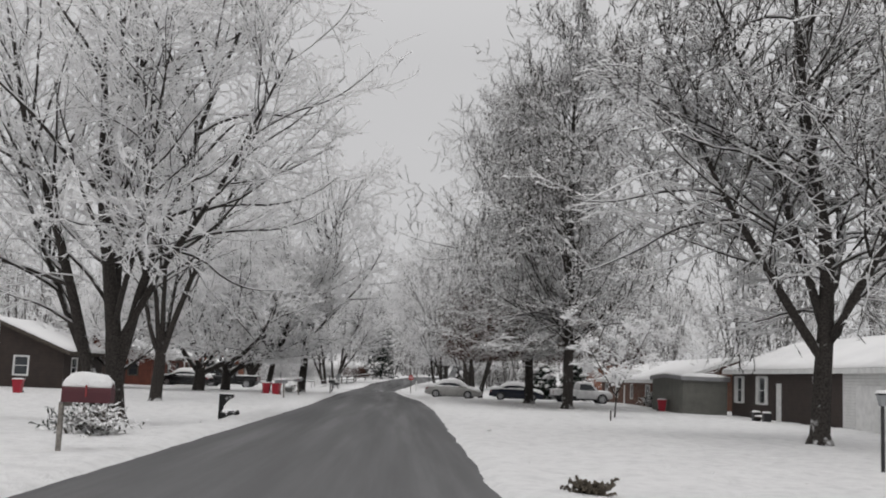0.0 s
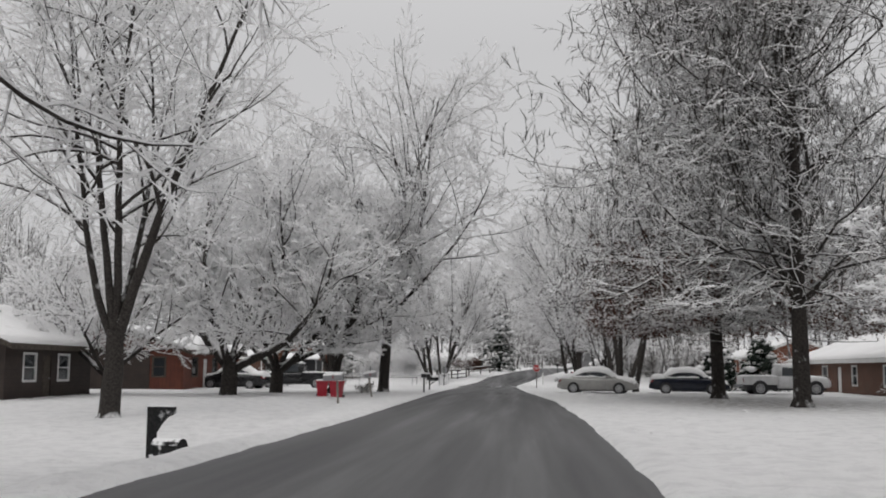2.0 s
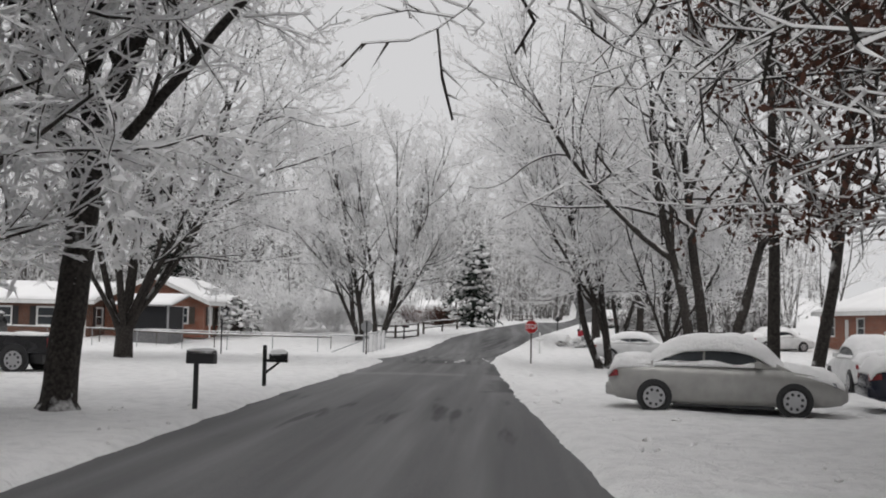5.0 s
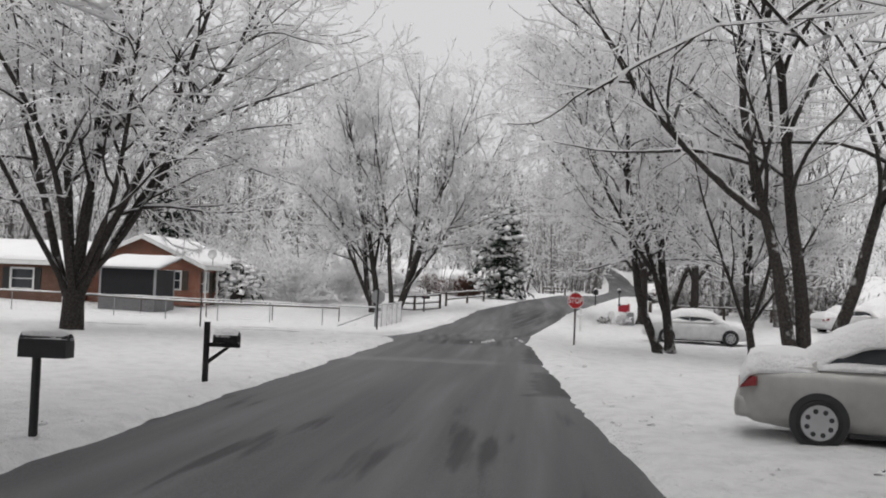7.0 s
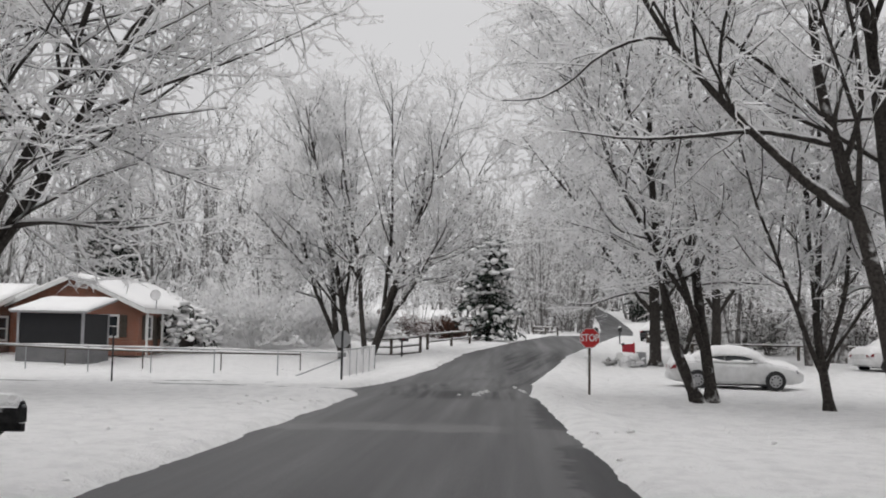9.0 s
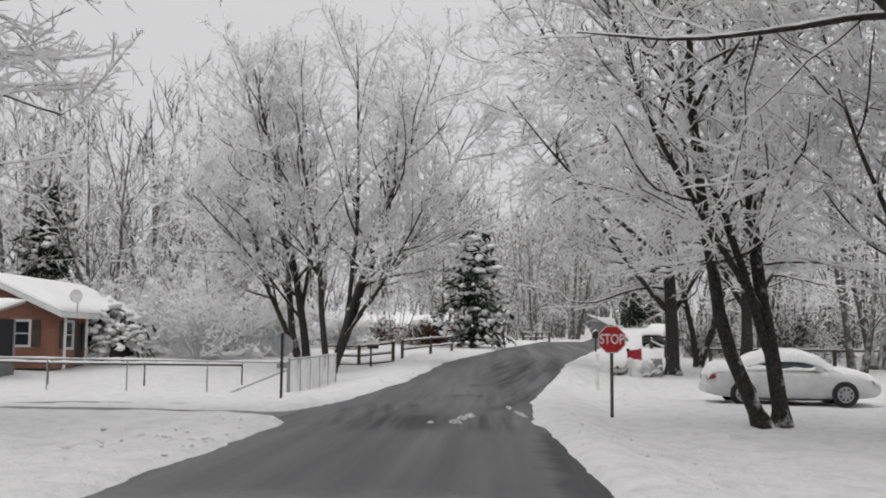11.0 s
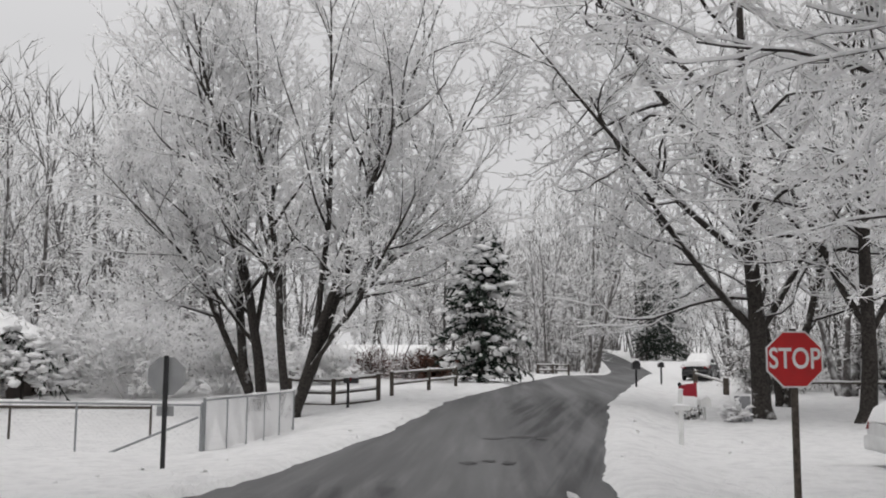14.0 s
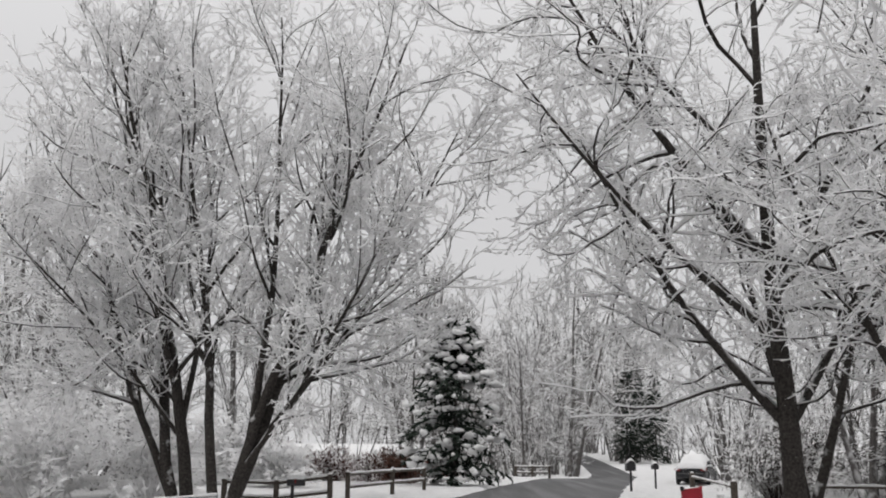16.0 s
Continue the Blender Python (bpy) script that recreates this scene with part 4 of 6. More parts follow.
def shrub(name, label, x, y, height, radius, seed, material=None, count=120, clump=0.0):
    rng = np.random.default_rng(seed)
    ob = thing(name, label, "shrub", pose(x, y, ground_z(y, x) + 0.03))
    n = count
    az, lean = rng.uniform(0, 2 * np.pi, n), np.abs(rng.normal(0, 0.7, n))
    lean = np.clip(lean, 0, 1.35)
    d = np.stack([np.cos(az) * np.sin(lean), np.sin(az) * np.sin(lean), np.cos(lean)], -1)
    p = np.stack([np.cos(az) * 0.2 * radius, np.sin(az) * 0.2 * radius, np.zeros(n)], -1) * rng.uniform(0, 1, (n, 1))
    ln = (height * np.cos(lean) + radius * np.sin(lean)) * rng.uniform(0.6, 1.1, n)
    P, Rr = grow(rng, p, d, ln, np.full(n, 0.02), np.full(n, 0.014), 5, 0.1, -0.03)
    s, dd, t, g = fork(rng, P, Rr, 9, 0.25, 1.0, 25, 65)
    m = len(s)
    P2, R2 = grow(rng, s, dd, rng.uniform(0.15, 0.3, m) * height ** 0.5, np.full(m, 0.024), np.full(m, 0.016), 2, 0.2, 0)
    s, dd, t, g = fork(rng, P2, R2, 3, 0.3, 1.0, 25, 65)
    k = len(s)
    ln = rng.uniform(0.12, 0.25, k) * height ** 0.5
    link("foliage", raw_mesh("foliage", *joined(caps([(P, Rr, None), (P2, R2, None)]), spikes(s, dd, ln, np.full(k, 0.034)))), material or SHRUB, ob)
    if material is None:
        tagged(link("snow", raw_mesh("snow", *puffs(rng, np.concatenate([P2[:, 1], P2[:, 2]]), 0.11)), LOAD, ob, "fluffy snow on the twigs"), kind="stuff")
    if clump:
        q = P2[rng.uniform(size=m) < 0.25][:, 1]
        tagged(link("snow", raw_mesh("snow", *lumps(rng, q, clump)), LOAD, ob, "clumps of snow"), kind="stuff")
    return ob


def weeping(label, x, y, height, radius, seed):
    """An evergreen whose boughs arch over and hang under sausages of snow."""
    rng = np.random.default_rng(seed)
    ob = thing("weeping_shrub", label, "shrub", pose(x, y, ground_z(y, x) + 0.03))
    bm = bmesh.new()
    rod(bm, (0, 0, -0.1), (0.05, 0, height * 0.85), 0.08, 0.03)
    part("trunk", bm, BARK, ob)
    n = 46
    t = rng.uniform(0.35, 1.0, n)
    az = rng.uniform(0, 2 * np.pi, n)
    p = np.stack([np.zeros(n), np.zeros(n), t * height * 0.85], -1)
    d = np.stack([np.cos(az), np.sin(az), np.full(n, 0.75)], -1)
    ln = radius * (1.75 - 0.6 * t) * rng.uniform(0.55, 1.35, n)
    P, Rr = grow(rng, p, d, ln, np.full(n, 0.03), np.full(n, 0.015), 7, 0.06, -0.33)
    P[..., 2] = np.maximum(P[..., 2], 0.12)
    s, dd, tt, g = fork(rng, P, Rr, 16, 0.2, 1.0, 20, 60)
    dd[:, 2] -= 0.7
    k = len(s)
    link("foliage", raw_mesh("foliage", *joined(tubes([(P, Rr, 4, None)]), spikes(s, dd, rng.uniform(0.18, 0.42, k), np.full(k, 0.045)))), LEAFDARK, ob, "dark hanging sprays")
    q = P[rng.uniform(size=n) < 0.8][:, 2:8].reshape(-1, 3)
    q = np.concatenate([q + rng.normal(0, 0.07, q.shape) + np.array([0, 0, h]) for h in (0.1, -0.04)])
    q = q[rng.uniform(size=len(q)) < 0.8]
    tagged(link("snow", raw_mesh("snow", *lumps(rng, q, 0.19)), SNOW, ob, "hanging clumps of snow along the boughs"), kind="stuff")
    return ob


# ---- houses ----
def wall(bm, length, height, holes, m, thick=0.18):
    """A wall along local x with openings (u0, u1, v0, v1)."""
    us = sorted({0, length, *[h[0] for h in holes], *[h[1] for h in holes]})
    vs = sorted({0, height, *[h[2] for h in holes], *[h[3] for h in holes]})
    pt = {(a, c): bm.verts.new((a, 0, c)) for a in us for c in vs}
    faces = []
    for a, b in zip(us, us[1:]):
        for c, d in zip(vs, vs[1:]):
            if not any(h[0] < (a + b) / 2 < h[1] and h[2] < (c + d) / 2 < h[3] for h in holes):
                faces.append(bm.faces.new((pt[a, c], pt[b, c], pt[b, d], pt[a, d])))
    bmesh.ops.delete(bm, geom=[v for v in bm.verts if not v.link_faces], context="VERTS")
    ext = bmesh.ops.extrude_face_region(bm, geom=faces, use_keep_orig=True)
    bmesh.ops.translate(bm, verts=[g for g in ext["geom"] if isinstance(g, bmesh.types.BMVert)], vec=(0, thick, 0))
    bmesh.ops.transform(bm, matrix=m, verts=bm.verts)


def window(ob, m, w, h, frame_mat=None, shutters=None, mullion=True):
    fm = frame_mat or WHITE
    bm = bmesh.new()
    for a in ((-0.07, 0.04, -0.07, h + 0.07), (w - 0.04, w + 0.07, -0.07, h + 0.07)):
        box(bm, a[0], a[1], -0.03, 0.1, a[2], a[3], m)
    for a in ((0.04, w - 0.04, -0.07, 0.04), (0.04, w - 0.04, h - 0.04, h + 0.07)):
        box(bm, a[0], a[1], -0.03, 0.1, a[2], a[3], m)
    if mullion:
        box(bm, 0.04, w - 0.04, -0.01, 0.08, h / 2 - 0.025, h / 2 + 0.025, m)
    win = part("window", bm, fm, ob)
    bm = bmesh.new()
    box(bm, 0.02, w - 0.02, 0.05, 0.06, 0.02, h - 0.02, m)
    part("pane", bm, GLASS, win)
    if shutters:
        for a in (-0.5, w + 0.1):
            bm = bmesh.new()
            box(bm, a, a + 0.4, -0.04, -0.003, -0.05, h + 0.05, m)
            for k in range(7):
                box(bm, a + 0.05, a + 0.35, -0.055, -0.04, 0.05 + k * h / 7, 0.05 + (k + 0.6) * h / 7, m)
            part("shutter", bm, shutters, ob)


def house(label, x, y, rot, w, d, h, roof_rise, material, front=(), back=(), left=(), right=(), doors=(), ridge="x", over=0.5, gable_mat=None,
          trim=None, shutters=None, snow=0.16, fm=None, name="house", zoff=0.0):
    """A single-storey house: local x along its front wall (facing -y), origin at the front's first corner. Openings: (u0, u1, v0, v1)."""
    ob = thing(name, label, "house", pose(x, y, ground_z(y, x) + zoff, 0, 0, rot))
    trim = trim or WHITE
    T = 0.18
    sides = (("front", w, front, pose(0, 0, 0)), ("right", d - 2 * T, right, pose(w, T, 0, 0, 0, 90)), ("back", w, back, pose(w, d, 0, 0, 0, 180)), ("left", d - 2 * T, left, pose(0, d - T, 0, 0, 0, -90)))
    for key, ln, holes, m in sides:
        bm = bmesh.new()
        dr = [q for q in doors if q[0] == key]
        wall(bm, ln, h, [*holes, *[q[1:5] for q in dr]], m, T)
        part("wall", bm, material, ob)
        for u0, u1, v0, v1 in holes:
            window(ob, m @ pose(u0, 0, v0), u1 - u0, v1 - v0, fm, shutters)
        for q in dr:
            bm = bmesh.new()
            box(bm, q[1] + 0.01, q[2] - 0.01, 0.05, 0.1, 0.02, q[4] - 0.01, m)
            for r in range(2):
                box(bm, q[1] + 0.15, q[2] - 0.15, 0.035, 0.05, 0.2 + r * 0.95, 0.95 + r * 0.85, m)
            dd = part("door", bm, q[5], ob)
            bm = bmesh.new()
            rod(bm, m @ Vector((q[2] - 0.12, -0.02, 1.0)), m @ Vector((q[2] - 0.12, 0.05, 1.0)), 0.03)
            part("door_knob", bm, GALV, dd)
    bm = bmesh.new()
    box(bm, T, w - T, T, d - T, 0.0, 0.1)
    part("floor", bm, SHINGLE, ob)
    o = over
    if ridge == "x":
        A, B, C = (-o, -o), (-o, d / 2), (-o, d + o)
        slope = roof_rise / (d / 2)
        prof = [(-o, h - o * slope), (d / 2, h + roof_rise), (d + o, h - o * slope)]
        mk = lambda yy, zz, xx: (xx, yy, zz)
        x0, x1 = -o, w + o
    else:
        slope = roof_rise / (w / 2)
        prof = [(-o, h - o * slope), (w / 2, h + roof_rise), (w + o, h - o * slope)]
        mk = lambda yy, zz, xx: (yy, xx, zz)
        x0, x1 = -o, d + o
    vec = (x1 - x0, 0, 0) if ridge == "x" else (0, x1 - x0, 0)
    for k in range(2):
        (a, za), (b, zb) = prof[k], prof[k + 1]
        bm = bmesh.new()
        prism(bm, [mk(a, za + 0.02, x0), mk(b, zb + 0.02, x0), mk(b, zb + 0.14, x0), mk(a, za + 0.14, x0)], vec)
        rf = part("roof", bm, SHINGLE, ob, "shingle roof under snow")
        rows, nx = [], 24
        bm = bmesh.new()
        grid = {}
        for i in range(nx + 1):
            for j in range(9):
                u, f = i / nx, j / 8
                e = max(0.0, 1 - max(abs(2 * u - 1), abs(2 * f - 1) if k == 0 else abs(2 * f - 1)) ** 10)
                aa, zz = a + (b - a) * f, za + (zb - za) * f + 0.145
                lump = snow * (0.45 + 0.55 * e) * (1 + 0.3 * wobble(u * 8 + x, f * 4 + y, 1, k + 2))
                for lev in (0, 1):
                    px, py, pz = mk(aa, zz + lev * lump, x0 + (x1 - x0) * u)
                    grid[i, j, lev] = bm.verts.new((px, py, pz))
        for i in range(nx):
            for j in range(8):
                bm.faces.new((grid[i, j, 1], grid[i + 1, j, 1], grid[i + 1, j + 1, 1], grid[i, j + 1, 1]))
        for j in range(8):
            for i in (0, nx):
                bm.faces.new((grid[i, j, 0], grid[i, j + 1, 0], grid[i, j + 1, 1], grid[i, j, 1]))
        for i in range(nx):
            for j in (0, 8):
                bm.faces.new((grid[i, j, 0], grid[i + 1, j, 0], grid[i + 1, j, 1], grid[i, j, 1]))
        part("snow", bm, SNOW, rf, "blanket of snow on the roof", True)
        bm = bmesh.new()
        e0, e1 = (a, za) if k == 0 else (b, zb), None
        yy, zz = e0
        prism(bm, [mk(yy - 0.03 if k == 0 else yy, zz - 0.12, x0), mk(yy if k == 0 else yy + 0.03, zz - 0.12, x0), mk(yy if k == 0 else yy + 0.03, zz + 0.13, x0), mk(yy - 0.03 if k == 0 else yy, zz + 0.13, x0)], vec)
        part("fascia", bm, trim, ob)
    for end in (0, 1):
        bm = bmesh.new()
        xx = (0.003 if end == 0 else (w if ridge == "x" else d) - T - 0.003)
        prism(bm, [mk(0.0, h, xx), mk(prof[1][0], h + roof_rise, xx), mk((d if ridge == "x" else w), h, xx)], (T, 0, 0) if ridge == "x" else (0, T, 0))
        part("gable", bm, gable_mat or material, ob)
        xe = x0 - 0.03 if end == 0 else x1
        for k in range(2):
            (a, za), (b, zb) = prof[k], prof[k + 1]
            bm = bmesh.new()
            prism(bm, [mk(a, za - 0.1, xe), mk(b, zb - 0.1, xe), mk(b, zb + 0.13, xe), mk(a, za + 0.13, xe)], (0.03, 0, 0) if ridge == "x" else (0, 0.03, 0))
            part("bargeboard", bm, trim, ob)
    return ob


def porch_posts(ob, pts, h, material=None):
    for px, py in pts:
        bm = bbox(px - 0.05, px + 0.05, py - 0.05, py + 0.05, 0.0, h, 0.01)
        part("post", bm, material or WHITE, ob)


W = (0.9, 2.1)
house("low brown-sided house with a snowy gable roof", -30.5, 73, 0, 9.5, 9, 2.6, 1.9, DARKWOOD, front=[(2.0, 3.0, *W), (6.3, 7.2, *W)], right=[(1.5, 2.7, *W), (5, 6.2, *W)], doors=[("right", 3.4, 4.3, 0, 2.05, OLDWOOD)], ridge="y", trim=OLDWOOD, fm=WHITE)
h1 = house("dark brown and red-boarded ranch house under snow", -30, 95, 0, 9.6, 13, 2.6, 1.5, REDWOOD, front=[(1.4, 2.5, *W), (7.6, 8.4, *W)], right=[(1.5, 2.7, *W), (6, 7.2, *W), (9.6, 10.8, *W)], doors=[("right", 4.0, 4.9, 0, 2.05, WHITE), ("front", 4.4, 5.3, 0, 2.05, OLDWOOD)], ridge="y", trim=OLDWOOD, fm=OLDWOOD)
bm = bmesh.new()
box(bm, 0.0, 7.4, -0.06, -0.004, 0, 2.55)
part("cladding_or_shade", bm, DARKWOOD, h1, "dark brown boards, also used for porch shade")
h2 = house("brick ranch house with white posts and a snowy roof", -41.9, 141.5, 0, 15, 9, 2.6, 1.2, TANBRICK, front=[(1.5, 3.1, 0.3, 2.1), (4.2, 5.4, 0.3, 2.1), (8.2, 9.6, *W), (11.4, 12.8, *W)], right=[(1.0, 2.2, *W), (5.0, 6.4, *W)], doors=[("front", 6.6, 7.5, 0, 2.05, WHITE)], ridge="x", trim=WHITE, zoff=-0.3, shutters=BLACK)
porch_posts(h2, [(0.6, -0.42), (3.6, -0.42), (6.0, -0.42), (14.9, -0.42)], 2.45)
h3 = house("orange brick house with a snow-covered gable roof", -26.8, 144, 0, 7.0, 11, 2.6, 1.55, BRICK, front=[(4.9, 5.9, 1.0, 2.1)], right=[(0.9, 1.9, *W), (3.4, 4.8, *W)], doors=[("right", 2.2, 3.1, 0, 2.05, OLDWOOD)], ridge="y", shutters=OLDWOOD)
# dark sheet on the brick wall stands in for the recessed porch's shade
bm = bmesh.new()
box(bm, 7.004, 7.05, 5.3, 10.9, 0, 2.5)
part("cladding_or_shade", bm, DARKWOOD, h3, "dark brown boards, also used for porch shade")
porch_posts(h3, [(7.42, 0.2), (7.42, 2.6)], 2.4)
hr0 = house("dark brown ranch house with white shutters and trim", 23.2, 72.2, -90, 27.5, 9, 3.1, 1.8, DARKWOOD, front=[(1.0, 2.0, 1.0, 2.6), (5.2, 6.3, 1.0, 2.6), (14.2, 15.2, 0.7, 2.6)], doors=[("front", 8.0, 9.0, 0, 2.25, WHITE)], ridge="x", fm=WHITE, shutters=WHITE)
bm = bmesh.new()
box(bm, 17.6, 27.5, -0.08, -0.004, 0, 3.09)
part("garage_front", bm, WHITEWALL, hr0, "white sided garage front")
bm = bmesh.new()
box(bm, 19.2, 24.2, -0.12, -0.082, 0, 2.2)
for k in range(4):
    box(bm, 19.3, 24.1, -0.135, -0.12, 0.06 + k * 0.54, 0.5 + k * 0.54)
part("garage_door", bm, WHITE, hr0)
house("grey-green garden shed under a flat cap of snow", 20.0, 72.6, 0, 3.0, 8.4, 2.4, 0.15, GREYGREEN, ridge="x", over=0.15, name="shed", trim=GREYTRIM)
house("red-orange brick ranch house with a snowy roof", 22.2, 112, -90, 30, 9, 2.6, 1.7, TANBRICK, front=[(2.0, 3.4, *W), (7, 8.2, *W), (13.6, 14.6, *W), (19.5, 21, *W), (25, 26.2, *W)], doors=[("front", 10.4, 11.3, 0, 2.05, WHITE)], ridge="x")
house("red brick house beyond the lawn, roof under snow", 24, 150, -90, 14, 9, 2.6, 1.7, BRICK, front=[(2.0, 3.4, *W), (8, 9.4, *W)], doors=[("front", 5.4, 6.3, 0, 2.05, WHITE)], ridge="x")
house("low red brick house half hidden by snowy shrubs", -17.5, 188, 0, 15, 8, 2.1, 0.8, REDBRICK, front=[(2.0, 3.4, 0.8, 1.8), (10, 11.4, 0.8, 1.8)], ridge="x", zoff=-0.35)
house("pale distant house with a snowy roof among trees", -47, 190, 0, 14, 8, 2.5, 1.6, WHITEWALL, front=[(2.0, 3.4, *W), (9, 10.4, *W)], ridge="x")

# screened garden shelter in front of the brick house
sh = thing("garden_shelter", "dark screened shelter on a grey block base, snow on its roof", "shed", pose(-23.75, 138.5, ground_z(139, -22) - 0.05))
part("base_wall", bbox(0, 3.3, 0, 3.2, 0, 0.95, 0.01), BLOCK, sh, "grey concrete block base")
part("screen", bbox(0.06, 3.24, 0.06, 3.14, 0.95, 2.5), SCREEN, sh, "dark mesh screens")
for px, py in ((0, 0), (3.18, 0), (0, 3.08), (3.18, 3.08)):
    part("post", bbox(px, px + 0.12, py, py + 0.12, 0.951, 2.55, 0.01), GREYTRIM, sh)
bm = bmesh.new()
prism(bm, [(-0.25, -0.3, 2.5), (-0.25, 3.5, 3.2), (-0.25, 3.5, 3.3), (-0.25, -0.3, 2.6)], (3.8, 0, 0))
part("roof", bm, GREYTRIM, sh)
part("snow", snow_cap(-0.27, 3.57, -0.32, 3.52, 2.6, 0.2, RNG, 14, 8, lambda a, b: 0.7 * (b + 0.3) / 3.8, 0.2), SNOW, sh, "thick snow on the roof", True)


# ---- vehicles ----
def loft(rows):
    bm = bmesh.new()
    prev = None
    for row in rows:
        cur = [bm.verts.new(p) for p in row]
        if prev:
            for i in range(len(cur)):
                j = (i + 1) % len(cur)
                bm.faces.new((prev[i], prev[j], cur[j], cur[i]))
        else:
            bm.faces.new(cur[::-1])
        prev = cur
    bm.faces.new(prev)
    return bm


def wheel(ob, x, y, r=0.33, out=1):
    bm = bmesh.new()
    rod(bm, (x, y - 0.1, r), (x, y + 0.1, r), r, r, 24)
    bmesh.ops.bevel(bm, geom=[e for e in bm.edges if len(e.link_faces) == 2 and any(len(f.verts) > 4 for f in e.link_faces)], offset=0.035, segments=2, affect="EDGES")
    wh = part("wheel", bm, RUBBER, ob, "black tyre")
    bm = bmesh.new()
    yo = y + out * 0.085
    rod(bm, (x, yo, r), (x, yo + out * 0.03, r), r * 0.74, r * 0.68, 24)
    part("rim", bm, RIM, wh, "silver wheel rim")
    bm = bmesh.new()
    for k in range(8):
        a = math.pi * k / 4 + 0.3
        c = Vector((x + math.cos(a) * r * 0.48, yo + out * 0.032, r + math.sin(a) * r * 0.48))
        rod(bm, c, c + Vector((0, out * 0.004, 0)), r * 0.105, r * 0.105, 8)
    tagged(part("rim_inset", bm, BLACK, wh, "dark openings in the rim"), kind="stuff")


def body_row(s, zb, zs, hw):
    return [(s, -hw * 0.86, zb), (s, -hw * 0.98, zb + (zs - zb) * 0.18), (s, -hw, zb + (zs - zb) * 0.5), (s, -hw * 0.985, zb + (zs - zb) * 0.8), (s, -hw * 0.9, zs), (s, -hw * 0.45, zs + 0.035),
            (s, hw * 0.45, zs + 0.035), (s, hw * 0.9, zs), (s, hw * 0.985, zb + (zs - zb) * 0.8), (s, hw, zb + (zs - zb) * 0.5), (s, hw * 0.98, zb + (zs - zb) * 0.18), (s, hw * 0.86, zb)]


def sedan(label, paint, x, y, rot, seed, low=0.0):
    """A saloon car; local x runs from its tail to its nose."""
    rng = np.random.default_rng(seed)
    ob = thing("car", label, "car", pose(x, y, ground_z(y, x) + 0.05, 0, 0, rot) @ pose(-2.42, 0, 0), "parked cars")
    st = [(0.0, 0.42, 0.80, 0.68), (0.06, 0.34, 0.92, 0.78), (0.2, 0.27, 0.99, 0.84), (0.6, 0.22, 1.0, 0.88), (0.9, 0.2, 1.0, 0.89), (1.7, 0.19, 0.97, 0.9), (2.6, 0.19, 0.95, 0.9), (3.5, 0.19, 0.94, 0.89),
          (4.0, 0.2, 0.88, 0.88), (4.4, 0.22, 0.8, 0.85), (4.68, 0.26, 0.7, 0.78), (4.82, 0.34, 0.6, 0.66)]
    body = part("body", loft([body_row(*q) for q in st]), paint, ob, "", True)
    top = 1.44 - low
    gh = [(0.72, 0.98, 0.74), (1.1, 1.2 - low * 0.6, 0.66), (1.55, top - 0.04, 0.6), (2.1, top, 0.58), (2.6, top - 0.01, 0.59), (3.0, top - 0.1, 0.62), (3.3, 1.16 - low * 0.5, 0.67), (3.72, 0.93, 0.74)]
    part("cabin", loft([[(s, -0.78, 0.9), (s, -(0.78 + h2) / 2, (0.9 + z) / 2 + 0.02), (s, -h2, z - 0.03), (s, -h2 * 0.7, z), (s, h2 * 0.7, z), (s, h2, z - 0.03), (s, (0.78 + h2) / 2, (0.9 + z) / 2 + 0.02), (s, 0.78, 0.9)] for s, z, h2 in gh]), paint, ob, "", True)
    for sd in (-1, 1):
        for a, b, at, bt in ((1.0, 1.95, 1.45, 1.97), (2.0, 3.15, 2.02, 2.85)):
            zt = top - 0.13
            bm = bmesh.new()
            yb, yt = 0.765 * sd, 0.655 * sd
            prism(bm, [(a, yb, 1.0), (b, yb, 1.0), (bt, yt, zt), (at, yt, zt)], (0, 0.022 * sd, 0.006))
            part("side_window", bm, GLASS, ob)
        bm = bmesh.new()
        box(bm, 3.0, 3.14, 0.86 * sd - 0.07, 0.86 * sd + 0.07, 0.98, 1.1)
        part("wing_mirror", bm, paint, ob)
        for wx in (0.98, 3.78):
            bm = bmesh.new()
            rod(bm, (wx, sd * 0.80, 0.33), (wx, sd * 0.904, 0.33), 0.365, 0.365, 28)
            part("wheel_arch", bm, BLACK, ob)
            wheel(ob, wx, sd * 0.83, 0.32, sd)
        bm = bmesh.new()
        prism(bm, [(0.02, sd * 0.55, 0.7), (0.02, sd * 0.72, 0.7), (0.22, sd * 0.865, 0.74), (0.22, sd * 0.865, 0.86), (0.06, sd * 0.76, 0.86), (0.02, sd * 0.55, 0.84)], (-0.03, sd * 0.02, 0))
        part("tail_light", bm, TAIL, ob)
        bm = bmesh.new()
        prism(bm, [(4.72, sd * 0.42, 0.6), (4.55, sd * 0.8, 0.62), (4.5, sd * 0.82, 0.72), (4.68, sd * 0.45, 0.7)], (0.06, sd * 0.02, 0))
        part("headlight", bm, GALV, ob)
    bm = bmesh.new()
    prism(bm, [(0.8, -0.56, 1.01), (0.8, 0.56, 1.01), (1.45, 0.46, top - 0.09), (1.45, -0.46, top - 0.09)], (-0.015, 0, 0.015))
    part("rear_window", bm, GLASS, ob)
    bm = bmesh.new()
    prism(bm, [(3.58, -0.58, 0.99), (3.58, 0.58, 0.99), (3.0, 0.48, top - 0.1), (3.0, -0.48, top - 0.1)], (0.015, 0, 0.015))
    part("windscreen", bm, GLASS, ob)
    part("bumper", bbox(-0.06, 0.25, -0.78, 0.78, 0.32, 0.6, 0.08), paint, ob, "", True)
